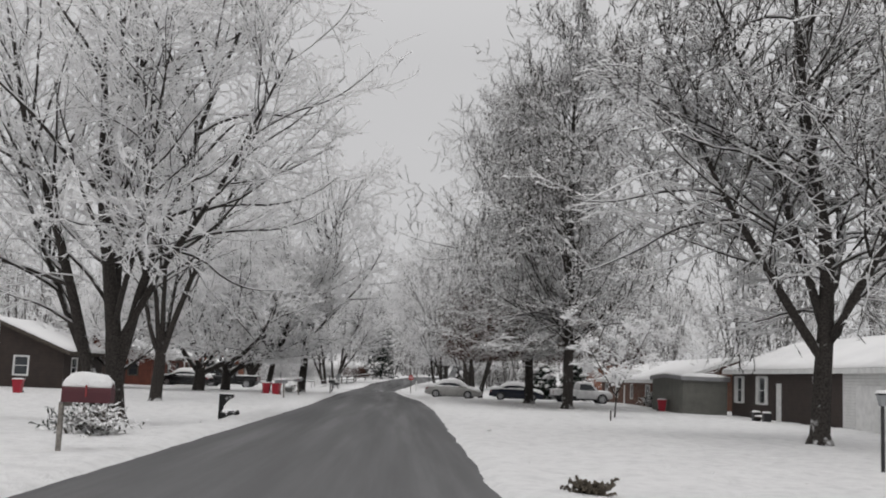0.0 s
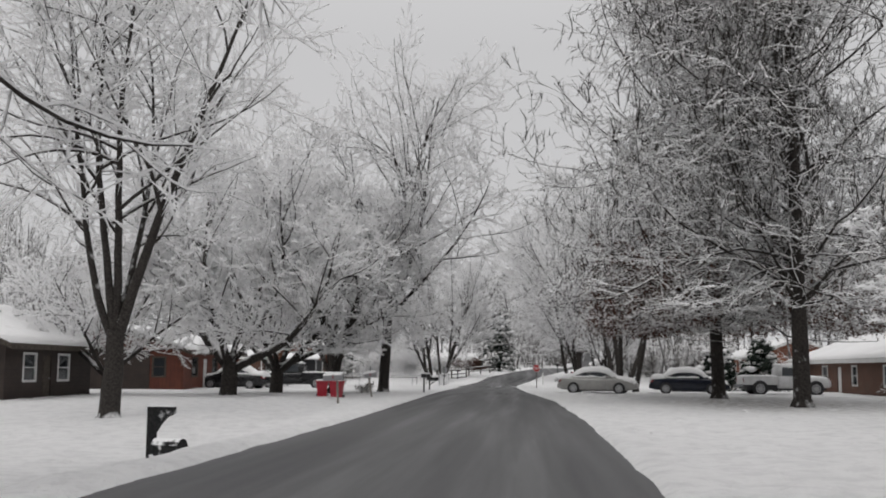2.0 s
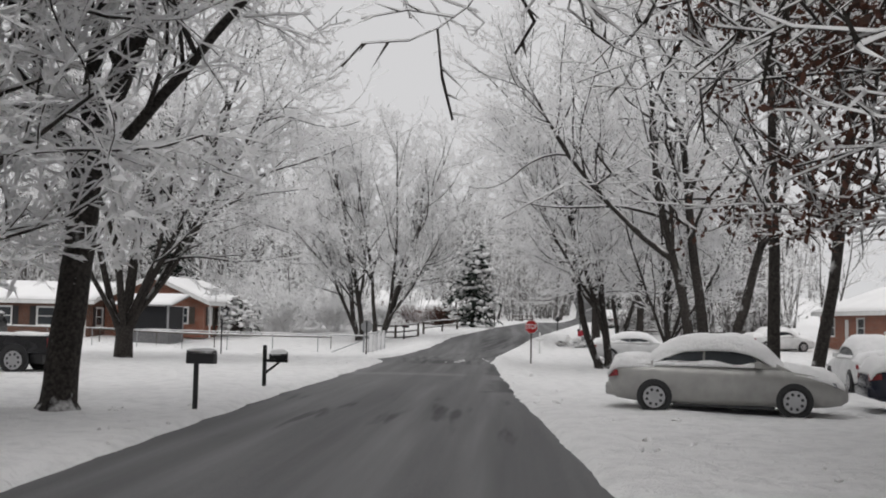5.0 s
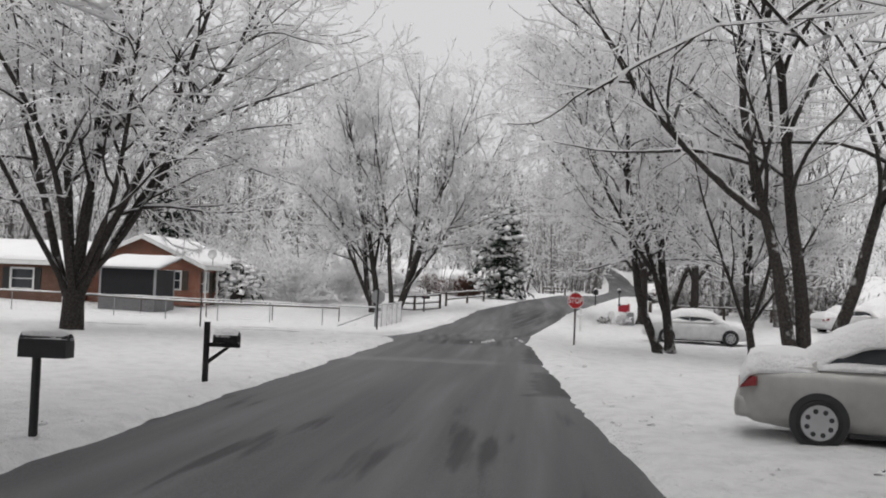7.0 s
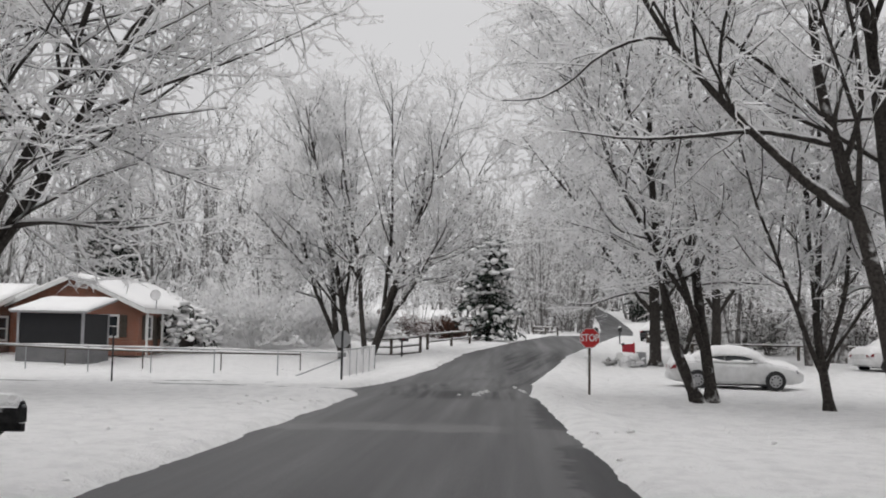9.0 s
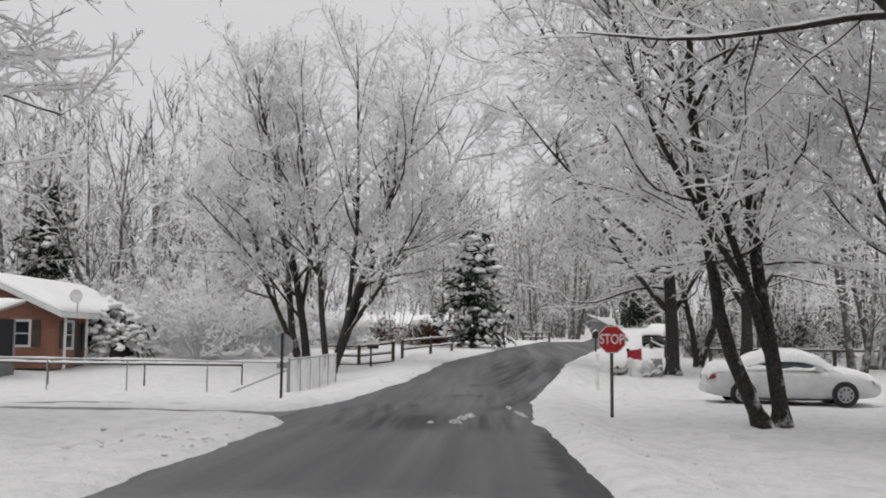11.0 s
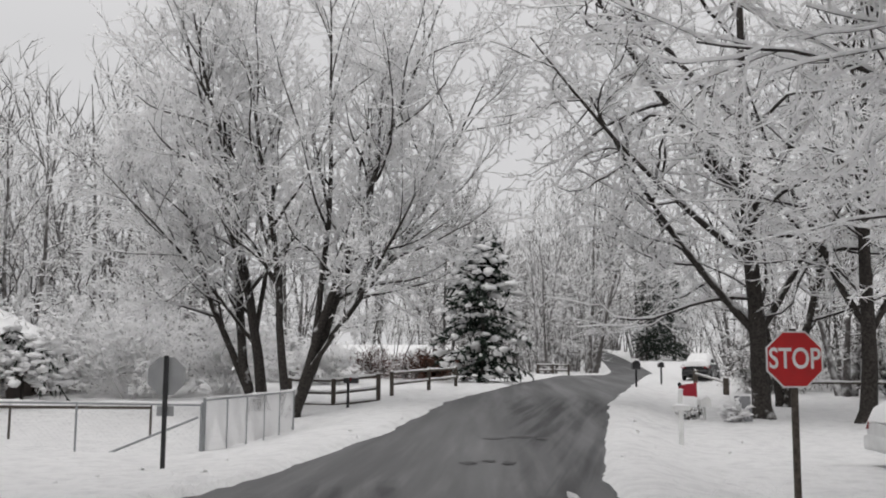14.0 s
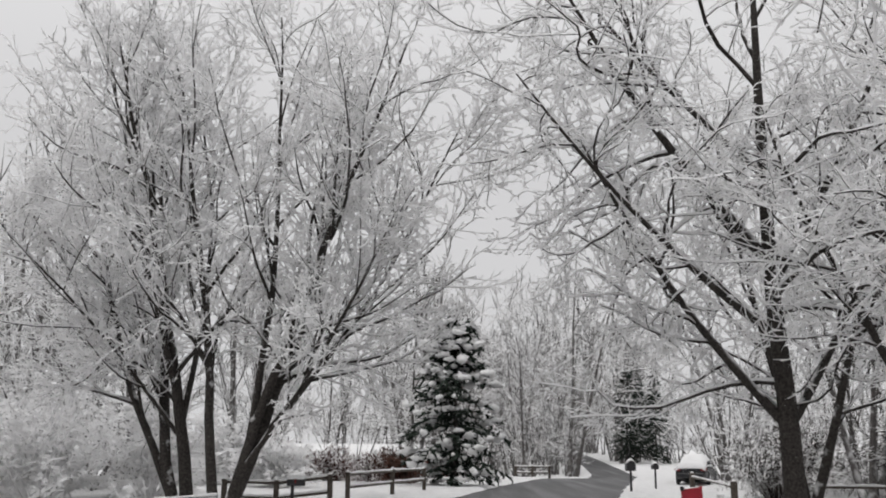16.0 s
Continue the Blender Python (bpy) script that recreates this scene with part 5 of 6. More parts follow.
    for sd in (-1, 1):
        sill = []
        for x0 in np.arange(0.95, 3.2, 0.15):
            hh = max(0.01, 0.05 + 0.09 * noise.noise((x0 * 1.7, seed, sd)))
            sill.append([(x0, sd * 0.77, 0.985), (x0, sd * 0.835, 0.975), (x0, sd * 0.83, 0.99 + hh * 0.5), (x0, sd * (0.795 - 0.25 * hh), 1.0 + hh * 1.6)])
        part("snow", loft(sill), SNOW, ob, "snow clinging to the window sills", True)
    zsh = lambda a, b: float(np.interp(a, [q[0] for q in st], [q[2] for q in st])) - 0.12 * abs(b / 0.85) ** 4
    part("snow", snow_cap(0.0, 0.98, -0.83, 0.83, 0.02, 0.2, rng, 8, 10, zsh), SNOW, ob, "snow on the boot lid", True)
    part("snow", snow_cap(3.45, 4.75, -0.82, 0.82, 0.02, 0.16, rng, 8, 10, zsh), SNOW, ob, "snow on the bonnet", True)
    zr = lambda a, b: float(np.interp(a, [q[0] for q in gh], [q[1] for q in gh])) - 0.16 * abs(b / 0.74) ** 5
    part("snow", snow_cap(0.7, 3.6, -0.74, 0.74, 0.03, 0.2, rng, 22, 14, zr), SNOW, ob, "snow on the roof", True)
    bm = bmesh.new()
    box(bm, 1.35, 3.4, -0.78, 0.78, 0.14, 0.3)
    part("underbody", bm, BLACK, ob)
    return ob


def pickup(label, paint, x, y, rot, seed):
    rng = np.random.default_rng(seed)
    ob = thing("pickup_truck", label, "pickup truck", pose(x, y, ground_z(y, x) + 0.05, 0, 0, rot) @ pose(-2.65, 0, 0), "parked cars")
    bm = bmesh.new()
    for a in ((0, 2.05, -0.92, -0.82), (0, 2.05, 0.82, 0.92), (0, 0.09, -0.815, 0.815), (1.96, 2.05, -0.815, 0.815)):
        box(bm, *a, 0.62, 1.12)
    box(bm, 0.09, 1.95, -0.815, 0.815, 0.62, 0.7)
    part("cargo_bed", bm, paint, ob)
    part("body", loft([body_row(*q) for q in [(2.07, 0.42, 1.12, 0.9), (2.2, 0.4, 1.14, 0.92), (3.9, 0.4, 1.12, 0.92), (4.6, 0.42, 1.08, 0.91), (5.1, 0.45, 1.0, 0.88), (5.28, 0.5, 0.9, 0.82)]]), paint, ob, "", True)
    part("cab", loft([[(s, -0.84, 1.1), (s, -h2, z), (s, h2, z), (s, 0.84, 1.1)] for s, z, h2 in [(2.15, 1.6, 0.72), (2.3, 1.76, 0.68), (3.2, 1.78, 0.66), (3.45, 1.7, 0.68), (4.0, 1.14, 0.78)]]), paint, ob, "", True)
    for sd in (-1, 1):
        bm = bmesh.new()
        prism(bm, [(2.35, sd * 0.83, 1.17), (3.75, sd * 0.83, 1.17), (3.35, sd * 0.7, 1.66), (2.4, sd * 0.7, 1.68)], (0, sd * 0.03, 0))
        part("side_window", bm, GLASS, ob)
        for wx in (1.0, 4.35):
            bm = bmesh.new()
            rod(bm, (wx, sd * 0.83, 0.42), (wx, sd * 0.93, 0.42), 0.46, 0.46, 24)
            part("wheel_arch", bm, BLACK, ob)
            wheel(ob, wx, sd * 0.86, 0.39, sd)
        part("tail_light", bbox(-0.02, 0.03, sd * 0.87 - 0.045, sd * 0.87 + 0.045, 0.75, 1.05), TAIL, ob)
    bm = bmesh.new()
    prism(bm, [(3.98, -0.66, 1.2), (3.98, 0.66, 1.2), (3.5, 0.58, 1.68), (3.5, -0.58, 1.68)], (0.03, 0, 0.02))
    part("windscreen", bm, GLASS, ob)
    part("rear_bumper", bbox(-0.14, -0.003, -0.85, 0.85, 0.48, 0.64, 0.02), GALV, ob)
    part("underbody", bbox(0.2, 5.0, -0.75, 0.75, 0.3, 0.6), BLACK, ob)
    part("snow", snow_cap(2.2, 3.5, -0.66, 0.66, 1.76, 0.16, rng, 10, 8), SNOW, ob, "snow on the cab roof", True)
    part("snow", snow_cap(4.0, 5.2, -0.8, 0.8, 1.08, 0.1, rng, 8, 8, lambda a, b: -0.12 * max(0, a - 4.5)), SNOW, ob, "snow on the bonnet", True)
    part("snow", snow_cap(0.1, 1.95, -0.81, 0.81, 0.71, 0.3, rng, 8, 8), SNOW, ob, "snow in the cargo bed", True)
    for sd in (-1, 1):
        part("snow", snow_cap(0.0, 2.05, sd * 0.87 - 0.05, sd * 0.87 + 0.05, 1.12, 0.09, rng, 10, 2), SNOW, ob, "snow on the bed rail", True)
    return ob


sedan("silver saloon car on the snowy drive, roof under snow", SILVER, 5.9, 95.4, -12, 51)
sedan("dark blue saloon car with snow on roof and boot", CARDARK, 11.6, 96.3, -8, 52)
pickup("white pickup truck parked on the snowy drive", CARWHITE, 17.2, 95.6, 2, 53)
sedan("white coupe parked on the lawn under snow", CARWHITE, 8.3, 129.8, -3, 54, 0.08)
sedan("snow-covered white car parked end-on behind the saloons", CARWHITE, 12.0, 104.4, 84, 59)
sedan("white car parked behind trees, covered with snow", CARWHITE, 19.3, 143.5, 20, 55)
sedan("black car half buried in snow up the street", CARBLACK, 11.9, 178, 70, 58)
sedan("black car under snow beside the brick house", CARBLACK, -18.6, 100.4, 175, 56)
pickup("black pickup truck under snow on the drive", CARBLACK, -14.9, 103.6, 178, 57)


# ---- bins, mailboxes, posts ----
def bin_(x, y, rot, seed, label="red plastic wheeled bin with snow on its lid", tip=0):
    rng = np.random.default_rng(seed)
    ob = thing("wheeled_bin", label, "bin", pose(x, y, ground_z(y, x) + (0.36 if tip else 0.06), 0, 0, rot) @ pose(0, 0, 0, tip) @ Matrix.Diagonal((0.92, 0.92, 0.8, 1)), "red bins")
    bm = loft([[(-a, -b, z), (a, -b, z), (a, b, z), (-a, b, z)] for a, b, z in ((0.23, 0.24, 0.04), (0.27, 0.28, 0.5), (0.3, 0.31, 0.9), (0.33, 0.34, 0.9), (0.33, 0.34, 0.95))])
    part("body", bm, REDPLASTIC, ob)
    part("lid", bbox(-0.34, 0.34, -0.37, 0.36, 0.951, 1.02, 0.02), REDPLASTIC, ob)
    bm = bmesh.new()
    rod(bm, (-0.3, 0.4, 0.93), (0.3, 0.4, 0.93), 0.018)
    part("handle", bm, REDPLASTIC, ob)
    for sd in (-1, 1):
        bm = bmesh.new()
        rod(bm, (sd * 0.26, 0.27, 0.1), (sd * 0.31, 0.27, 0.1), 0.1, 0.1, 14)
        part("wheel", bm, RUBBER, ob)
    if tip:
        cap = part("snow", snow_cap(-0.3, 0.3, 0.05, 0.9, 0.33, 0.1, rng), SNOW, ob, "snow on its side", True)
        cap.matrix_local = pose(0, 0, 0, 90) @ Matrix.Diagonal((1, 1, 1, 1))
    else:
        part("snow", snow_cap(-0.33, 0.33, -0.35, 0.35, 1.02, 0.09, rng), SNOW, ob, "snow on the lid", True)


bin_(-8.65, 80.6, 10, 61)
bin_(-7.85, 80.2, -12, 62)
bin_(19.5, 76.2, 80, 63)
bin_(-21.5, 66.5, 5, 64)
bin_(-18.9, 106.5, 5, 65)
bin_(7.0, 157.6, 80, 66, "red plastic wheeled bin tipped on its side in the snow", 88)


def box_body(length, w, h):
    """A mailbox with an arched top, along local x."""
    rows = []
    for s in (-length / 2, length / 2):
        row = [(s, -w / 2, 0)]
        for k in range(9):
            a = math.pi - math.pi * k / 8
            row.append((s, w / 2 * math.cos(a), h * 0.5 + h * 0.5 * math.sin(a)))
        row.append((s, w / 2, 0))
        rows.append(row)
    return loft(rows)


def mailbox(label, x, y, rot, seed, post_h=1.0, body=None, post=None, lean=0.0, w=0.2, h=0.24, length=0.52, arm=False, square=False, snow=0.07, over=0.1, flag=True):
    rng = np.random.default_rng(seed)
    ob = thing("mailbox", label, "mailbox", pose(x, y, ground_z(y, x) + 0.03, 0, lean, rot), "mailboxes along the street")
    if square:
        part("post", bbox(-0.045, 0.045, -0.045, 0.045, -0.1, post_h, 0.008), post or OLDWOOD, ob)
    else:
        bm = bmesh.new()
        rod(bm, (0, 0, -0.1), (0, 0, post_h), 0.05, 0.05, 10)
        part("post", bm, post or OLDWOOD, ob)
    bz = post_h + 0.002
    if arm:
        bz = post_h * 0.68
        part("arm", bbox(0.047, 0.6, -0.035, 0.035, bz - 0.08, bz - 0.002, 0.006), post or OLDWOOD, ob)
        bm = bmesh.new()
        prism(bm, [(0.047, -0.025, bz - 0.38), (0.047, -0.025, bz - 0.3), (0.34, -0.025, bz - 0.082), (0.42, -0.025, bz - 0.082)], (0, 0.05, 0))
        part("brace", bm, post or OLDWOOD, ob)
    ox = 0.36 if arm else over
    bm = box_body(length, w, h)
    bmesh.ops.translate(bm, verts=bm.verts, vec=(ox, 0, bz))
    bx = part("box", bm, body or BLACK, ob)
    if flag:
        bm = bmesh.new()
        box(bm, ox - 0.02, ox + 0.02, -w / 2 - 0.012, -w / 2 - 0.002, bz + h * 0.3, bz + h * 0.85)
        part("flag", bm, TAIL, bx)
    bm = bmesh.new()
    rod(bm, (ox + length / 2 + 0.003, 0, bz + h * 0.75), (ox + length / 2 + 0.03, 0, bz + h * 0.75), 0.015)
    part("latch", bm, GALV, bx)
    if snow:
        part("snow", snow_cap(ox - length / 2, ox + length / 2, -w * 0.42, w * 0.42, bz + h * 0.97, snow, rng, 8, 4, lambda a, b: -h * 0.25 * (abs(b) / (w * 0.42)) ** 2), SNOW, ob, "snow on top", True)
    return ob


d0 = mailbox("burgundy double mailbox on a wooden post, thick with snow", -5.5, 24.1, 0, 71, 0.95, BURGUNDY, PALEWOOD, w=0.32, h=0.4, length=0.95, square=True, snow=0.2, over=0.5)
bm = box_body(0.62, 0.3, 0.3)
bmesh.ops.translate(bm, verts=bm.verts, vec=(0.44, 0.34, 0.95))
part("box", bm, BURGUNDY, d0)
part("snow", snow_cap(0.14, 0.74, 0.2, 0.5, 1.24, 0.14, RNG), SNOW, d0, "snow on top", True)
part("crossbar", bbox(-0.05, 0.05, 0.07, 0.5, 0.86, 0.94), PALEWOOD, d0)
st = thing("mailbox_stand", "black mailbox stand with a bracket arm, plastered with snow", "mailbox", pose(-7.2, 52.9, ground_z(52.9, -7.2), 0, 0, -20) @ Matrix.Diagonal((1.2, 1.2, 1.15, 1)))
part("post", bbox(-0.08, 0.08, -0.06, 0.06, -0.1, 1.12, 0.012), STANDBLACK, st)
bm = bmesh.new()
prism(bm, [(-0.12, -0.05, 1.125), (0.52, -0.05, 1.125), (0.52, -0.05, 1.0), (0.34, -0.05, 0.92), (0.2, -0.05, 0.78), (0.085, -0.05, 0.62), (0.085, -0.05, 1.12), (-0.12, -0.05, 1.12)], (0, 0.1, 0))
part("bracket", bm, STANDBLACK, st)
bm = box_body(0.62, 0.34, 0.42)
bmesh.ops.translate(bm, verts=bm.verts, vec=(0.42, 0, 0.1))
part("box", bm, STANDBLACK, st, "black box caked with snow")
part("snow", snow_cap(-0.1, 0.5, -0.055, 0.055, 1.126, 0.04, RNG), SNOW, st, "snow on the arm", True)
mailbox("grey mailbox with a red end on a pale peeled post", -6.5, 73.0, 0, 73, 1.0, GREYPLASTIC, PALEWOOD, w=0.26, h=0.3, length=0.85, lean=-3, over=-0.15)
mailbox("grey mailbox on a leaning weathered post", -6.35, 81.8, 0, 74, 1.02, GREYPLASTIC, PALEWOOD, w=0.24, h=0.26, length=0.6, lean=-9, square=True)
mailbox("black mailbox on a dark post beside the street", -4.72, 92.3, 0, 75, 0.93, BLACK, BLACK, w=0.22, h=0.27, length=0.54, snow=0.04, flag=False)
mailbox("black mailbox on the bracket of a snow-flecked wooden post", -5.0, 99.2, 0, 76, 1.12, STANDBLACK, STANDBLACK, square=True, arm=True, w=0.2, h=0.2, length=0.44, flag=False)
mailbox("dark mailbox with a snow cap beyond the crossing", 5.5, 160, 90, 77, 0.9, BLACK, BLACK, w=0.36, h=0.42, length=0.6, snow=0.1)


mailbox("dark mailbox under a cap of snow on a slim post", 8.0, 168.9, 90, 79, 0.95, BLACK, BLACK, w=0.3, h=0.3, length=0.5, snow=0.1)
mailbox("low white mailbox buried in snow beside the street", 5.4, 143.2, 90, 80, 0.42, WHITE, WHITE, w=0.3, h=0.3, length=0.7, snow=0.1)
mailbox("dark mailbox on a thin post before the rail fence", -6.1, 147.4, 0, 78, 0.9, BLACK, BLACK, w=0.24, h=0.24, length=0.5, snow=0.08)


def octagon(r, x=0.0, z=0.0):
    return [(x + r * math.cos(math.pi / 8 + k * math.pi / 4), 0, z + r * math.sin(math.pi / 8 + k * math.pi / 4)) for k in range(8)]


def stop_sign(label, x, y, rot, height, front=True):
    ob = thing("stop_sign", label, "road sign", pose(x, y, ground_z(y, x) + 0.03, 0, 0, rot), "stop signs")
    r = 0.305 / math.cos(math.pi / 8)
    part("post", bbox(-0.035, 0.035, 0.006, 0.055, -0.1, height + 0.33, 0.006), OLDWOOD if front else BLACK, ob)
    bm = bmesh.new()
    prism(bm, octagon(r, 0, height), (0, -0.006, 0))
    sg = part("sign_plate", bm, SIGNBACK, ob, "grey metal plate")
    bm = bmesh.new()
    prism(bm, [(a, -0.010, c) for a, b, c in octagon(r * 0.995, 0, height)], (0, -0.002, 0))
    part("border", bm, SIGNWHITE, sg, "white border")
    bm = bmesh.new()
    prism(bm, [(a, -0.016, c) for a, b, c in octagon(r * 0.94, 0, height)], (0, -0.002, 0))
    part("face", bm, SIGNRED, sg, "red face")
    cu = bpy.data.curves.new("stop", "FONT")
    cu.body, cu.align_x, cu.align_y, cu.size, cu.extrude, cu.offset = "STOP", "CENTER", "CENTER", 0.27, 0.002, 0.004
    tx = new("lettering", cu)
    tx.parent = sg
    tx.matrix_local = pose(0, -0.021, height, 90, 0, 0) @ Matrix.Diagonal((0.86, 1.15, 1, 1))
    cu.materials.append(SIGNWHITE)
    return ob


stop_sign("red octagonal stop sign on a snow-flecked post", 2.4, 122.4, 2, 1.84)
s2 = stop_sign("grey back of a stop sign by the fence", -6.16, 127.6, 180, 1.5, False)
part("plate", bbox(-0.14, 0.14, -0.006, 0.0, 0.86, 1.02), SIGNBACK, s2, "small grey plate below")


def post(name, label, category, x, y, h, r, material, rot=0):
    ob = thing(name, label, category, pose(x, y, ground_z(y, x) + 0.02, 0, 0, rot))
    bm = bmesh.new()
    rod(bm, (0, 0, -0.1), (0, 0, h), r, r * 0.9, 8)
    part("shaft", bm, material, ob)
    part("snow", snow_cap(-r, r, -r, r, h, 0.03, RNG, 3, 3), SNOW, ob, "cap of snow", True)
    return ob


post("steel_post", "thin dark steel post standing in the snow", "post", -12.2, 121.2, 1.75, 0.03, BLACK)
wp = post("yard_post", "white signpost with a snowy crossbar by the street", "post", 3.2, 134.4, 1.45, 0.06, WHITE)
wp.location.z -= 0.22
part("crossbar", bbox(-0.2, 0.2, -0.075, -0.06, 1.0, 1.1, 0.005), WHITE, wp)
part("snow", snow_cap(-0.2, 0.2, -0.09, -0.045, 1.1, 0.05, RNG, 8, 2), SNOW, wp, "snow on the crossbar", True)
post("marker_stake", "short grey stake in the lawn", "stake", 11.0, 52.0, 0.55, 0.04, OLDWOOD)

lp = thing("yard_lamp", "black yard lamp post with a snowy lantern", "lamp", pose(11.7, 25.9, 0.03))
bm = bmesh.new()
rod(bm, (0, 0, -0.1), (0, 0, 1.5), 0.045, 0.04, 12)
part("pole", bm, BLACK, lp)
bm = bmesh.new()
rod(bm, (0, 0, 1.501), (0, 0, 1.74), 0.08, 0.13, 6)
part("lantern", bm, GALV, lp, "pale glass lantern")
bm = bmesh.new()
rod(bm, (0, 0, 1.741), (0, 0, 1.82), 0.17, 0.05, 6)
part("lantern_cap", bm, BLACK, lp)
part("snow", snow_cap(-0.13, 0.13, -0.13, 0.13, 1.78, 0.07, RNG, 5, 5), SNOW, lp, "snow on the cap", True)


# ---- fences ----
def chain_fence(label, pts, h, snowy=False):
    ob = thing("chain_link_fence", label, "fence")
    total = list(zip(pts, pts[1:]))
    for (x0, y0), (x1, y1) in total:
        ln = math.hypot(x1 - x0, y1 - y0)
        n = max(1, round(ln / (1.6 if snowy else 2.6)))
        for k in range(n + 1):
            f = k / n
            px, py = x0 + (x1 - x0) * f, y0 + (y1 - y0) * f
            bm = bmesh.new()
            rod(bm, (px, py, ground_z(py, px) - 0.1), (px, py, ground_z(py, px) + h + 0.05), 0.035 if k in (0, n) else 0.024, None, 8)
            part("post", bm, GALV, ob)
        z0, z1 = ground_z(y0, x0) + h, ground_z(y1, x1) + h
        bm = bmesh.new()
        rod(bm, (x0, y0, z0), (x1, y1, z1), 0.022, None, 6)
        part("top_rail", bm, GALV, ob)
        d = Vector((x1 - x0, y1 - y0, z1 - z0))
        steps = int(ln / 0.4)
        P = np.array([[(x0 + d.x * i / steps, y0 + d.y * i / steps, z0 + d.z * i / steps + 0.035) for i in range(steps + 1)]])
        Rr = np.array([[0.03 * max(0.1, 0.8 + 1.0 * noise.noise((i * 0.35, x0, y0))) for i in range(steps + 1)]])
        link("snow", raw_mesh("snow", *tubes([(P, Rr, 6, None)])), SNOW, ob, "ridge of snow on the rail")
        step = 0.09 if snowy else 0.13
        m = int((ln + h) / step)
        lines = []
        for sgn in (1, -1):
            for i in range(m):
                a = i * step - h
                u0, u1 = a, a + h
                v0, v1 = (0, h) if sgn > 0 else (h, 0)
                c0, c1 = max(u0, 0), min(u1, ln)
                if c1 - c0 < 0.05:
                    continue
                w0, w1 = v0 + (v1 - v0) * (c0 - u0) / h, v0 + (v1 - v0) * (c1 - u0) / h
                q = []
                for c, w in ((c0, w0), (c1, w1)):
                    f = c / ln
                    q.append((x0 + d.x * f, y0 + d.y * f, z0 + d.z * f - h + 0.05 + w * 0.97))
                lines.append(q)
        P = np.array(lines)
        rr = np.array([[0.004 + 0.03 * max(0.0, noise.noise((p[1] * 0.9, p[2] * 1.3, 4.0)) + 0.04) for p in q] for q in lines]) if snowy else np.full(P.shape[:2], 0.0008)
        link("mesh", raw_mesh("mesh", *tubes([(P, rr, 3, None)])), LOAD if snowy else GALV, ob, "wire mesh crusted with snow" if snowy else "galvanised wire mesh")
    return ob


chain_fence("low chain-link fence with snow on its rail", [(-44, 131.5), (-7.0, 132.6)], 1.05)
chain_fence("chain-link fence plastered with white snow", [(-7.0, 132.8), (-6.75, 141.0)], 1.15, True)
br = thing("fence_brace", "grey steel brace leaning on the fence corner", "fence")
bm = bmesh.new()
rod(bm, (-8.9, 132.45, ground_z(132.4, -8.9) + 0.05), (-7.05, 132.5, ground_z(132.5, -7) + 0.8), 0.025)
part("rail", bm, GALV, br)


def rail_fence(label, pts, h, rails, thick=0.075):
    ob = thing("split_rail_fence", label, "fence")
    for i, (px, py) in enumerate(pts):
        part("post", bbox(px - thick, px + thick, py - thick, py + thick, ground_z(py, px) - 0.1, ground_z(py, px) + h, thick * 0.2), OLDWOOD, ob)
        part("snow", snow_cap(px - 0.07, px + 0.07, py - 0.07, py + 0.07, ground_z(py, px) + h, 0.06, RNG, 3, 3), SNOW, ob, "cap of snow", True)
    for (x0, y0), (x1, y1) in zip(pts, pts[1:]):
        for r in rails:
            a, b = Vector((x0, y0, ground_z(y0, x0) + h * r)), Vector((x1, y1, ground_z(y1, x1) + h * r))
            bm = bmesh.new()
            rod(bm, a, b, 0.055, 0.05, 7)
            part("rail", bm, OLDWOOD, ob)
            P = np.array([[tuple(a.lerp(b, k / 10) + Vector((0, 0, 0.06))) for k in range(11)]])
            link("snow", raw_mesh("snow", *tubes([(P, 0.035 + 0.02 * RNG.uniform(-1, 1, (1, 11)), 6, None)])), SNOW, ob, "snow along the rail")
    return ob


rail_fence("brown split-rail fence topped with snow", [(-8.6, 149.6), (-6.9, 149.2), (-5.2, 148.8)], 1.05, (0.1, 0.5, 0.93))
rail_fence("low dark rail with thick snow in front of the brick house", [(-24.5, 137.4), (-20.8, 137.4), (-17.1, 137.4), (-13.4, 137.4), (-9.7, 137.4)], 0.95, (0.93,), 0.025)
rail_fence("brown split-rail fence running along the street", [(-5.1, 152.5), (-3.9, 156.5), (-2.9, 160.5)], 1.0, (0.5, 0.92))
rail_fence("long low rail fence capped with snow on the lawn", [(10.5, 152), (13.5, 152), (16.5, 151.6), (19.5, 151.2), (22.5, 151)], 0.95, (0.95,))

rail_fence("brown rail running down the bank to a post", [(10.6, 173), (9.5, 159.5)], 0.85, (0.75,), 0.12)
rail_fence("low rail under snow at the bend of the street", [(1.9, 187.4), (3.0, 187.1), (4.1, 186.8)], 0.8, (0.45, 0.92))

# ---- shrubs and small things ----
shrub("brush", "dark brush poking through the snow by the white mailbox", 5.0, 143.4, 0.28, 0.3, 87, OLDWOOD, 20, 0.05)
shrub("shrub", "small shrub buried under a heap of fresh snow", 6.0, 142.0, 0.65, 0.2, 88, None, 16, 0.16)
bd = thing("grey_board", "weathered grey board leaning against the tree trunk", "board", pose(6.5, 142.6, ground_z(142.6, 6.5) + 0.04, -14, 0, 8))
part("panel", bbox(-0.28, 0.2, -0.02, 0.02, 0, 0.8, 0.008), GREYPLASTIC, bd)
part("snow", snow_cap(-0.28, 0.2, -0.03, 0.03, 0.8, 0.04, RNG, 6, 2), SNOW, bd, "snow on the top edge", True)
dish = thing("satellite_dish", "satellite dish full of snow on the roof edge", "satellite dish", pose(-19.3, 145.2, ground_z(145.2, -19.3) + 2.55))
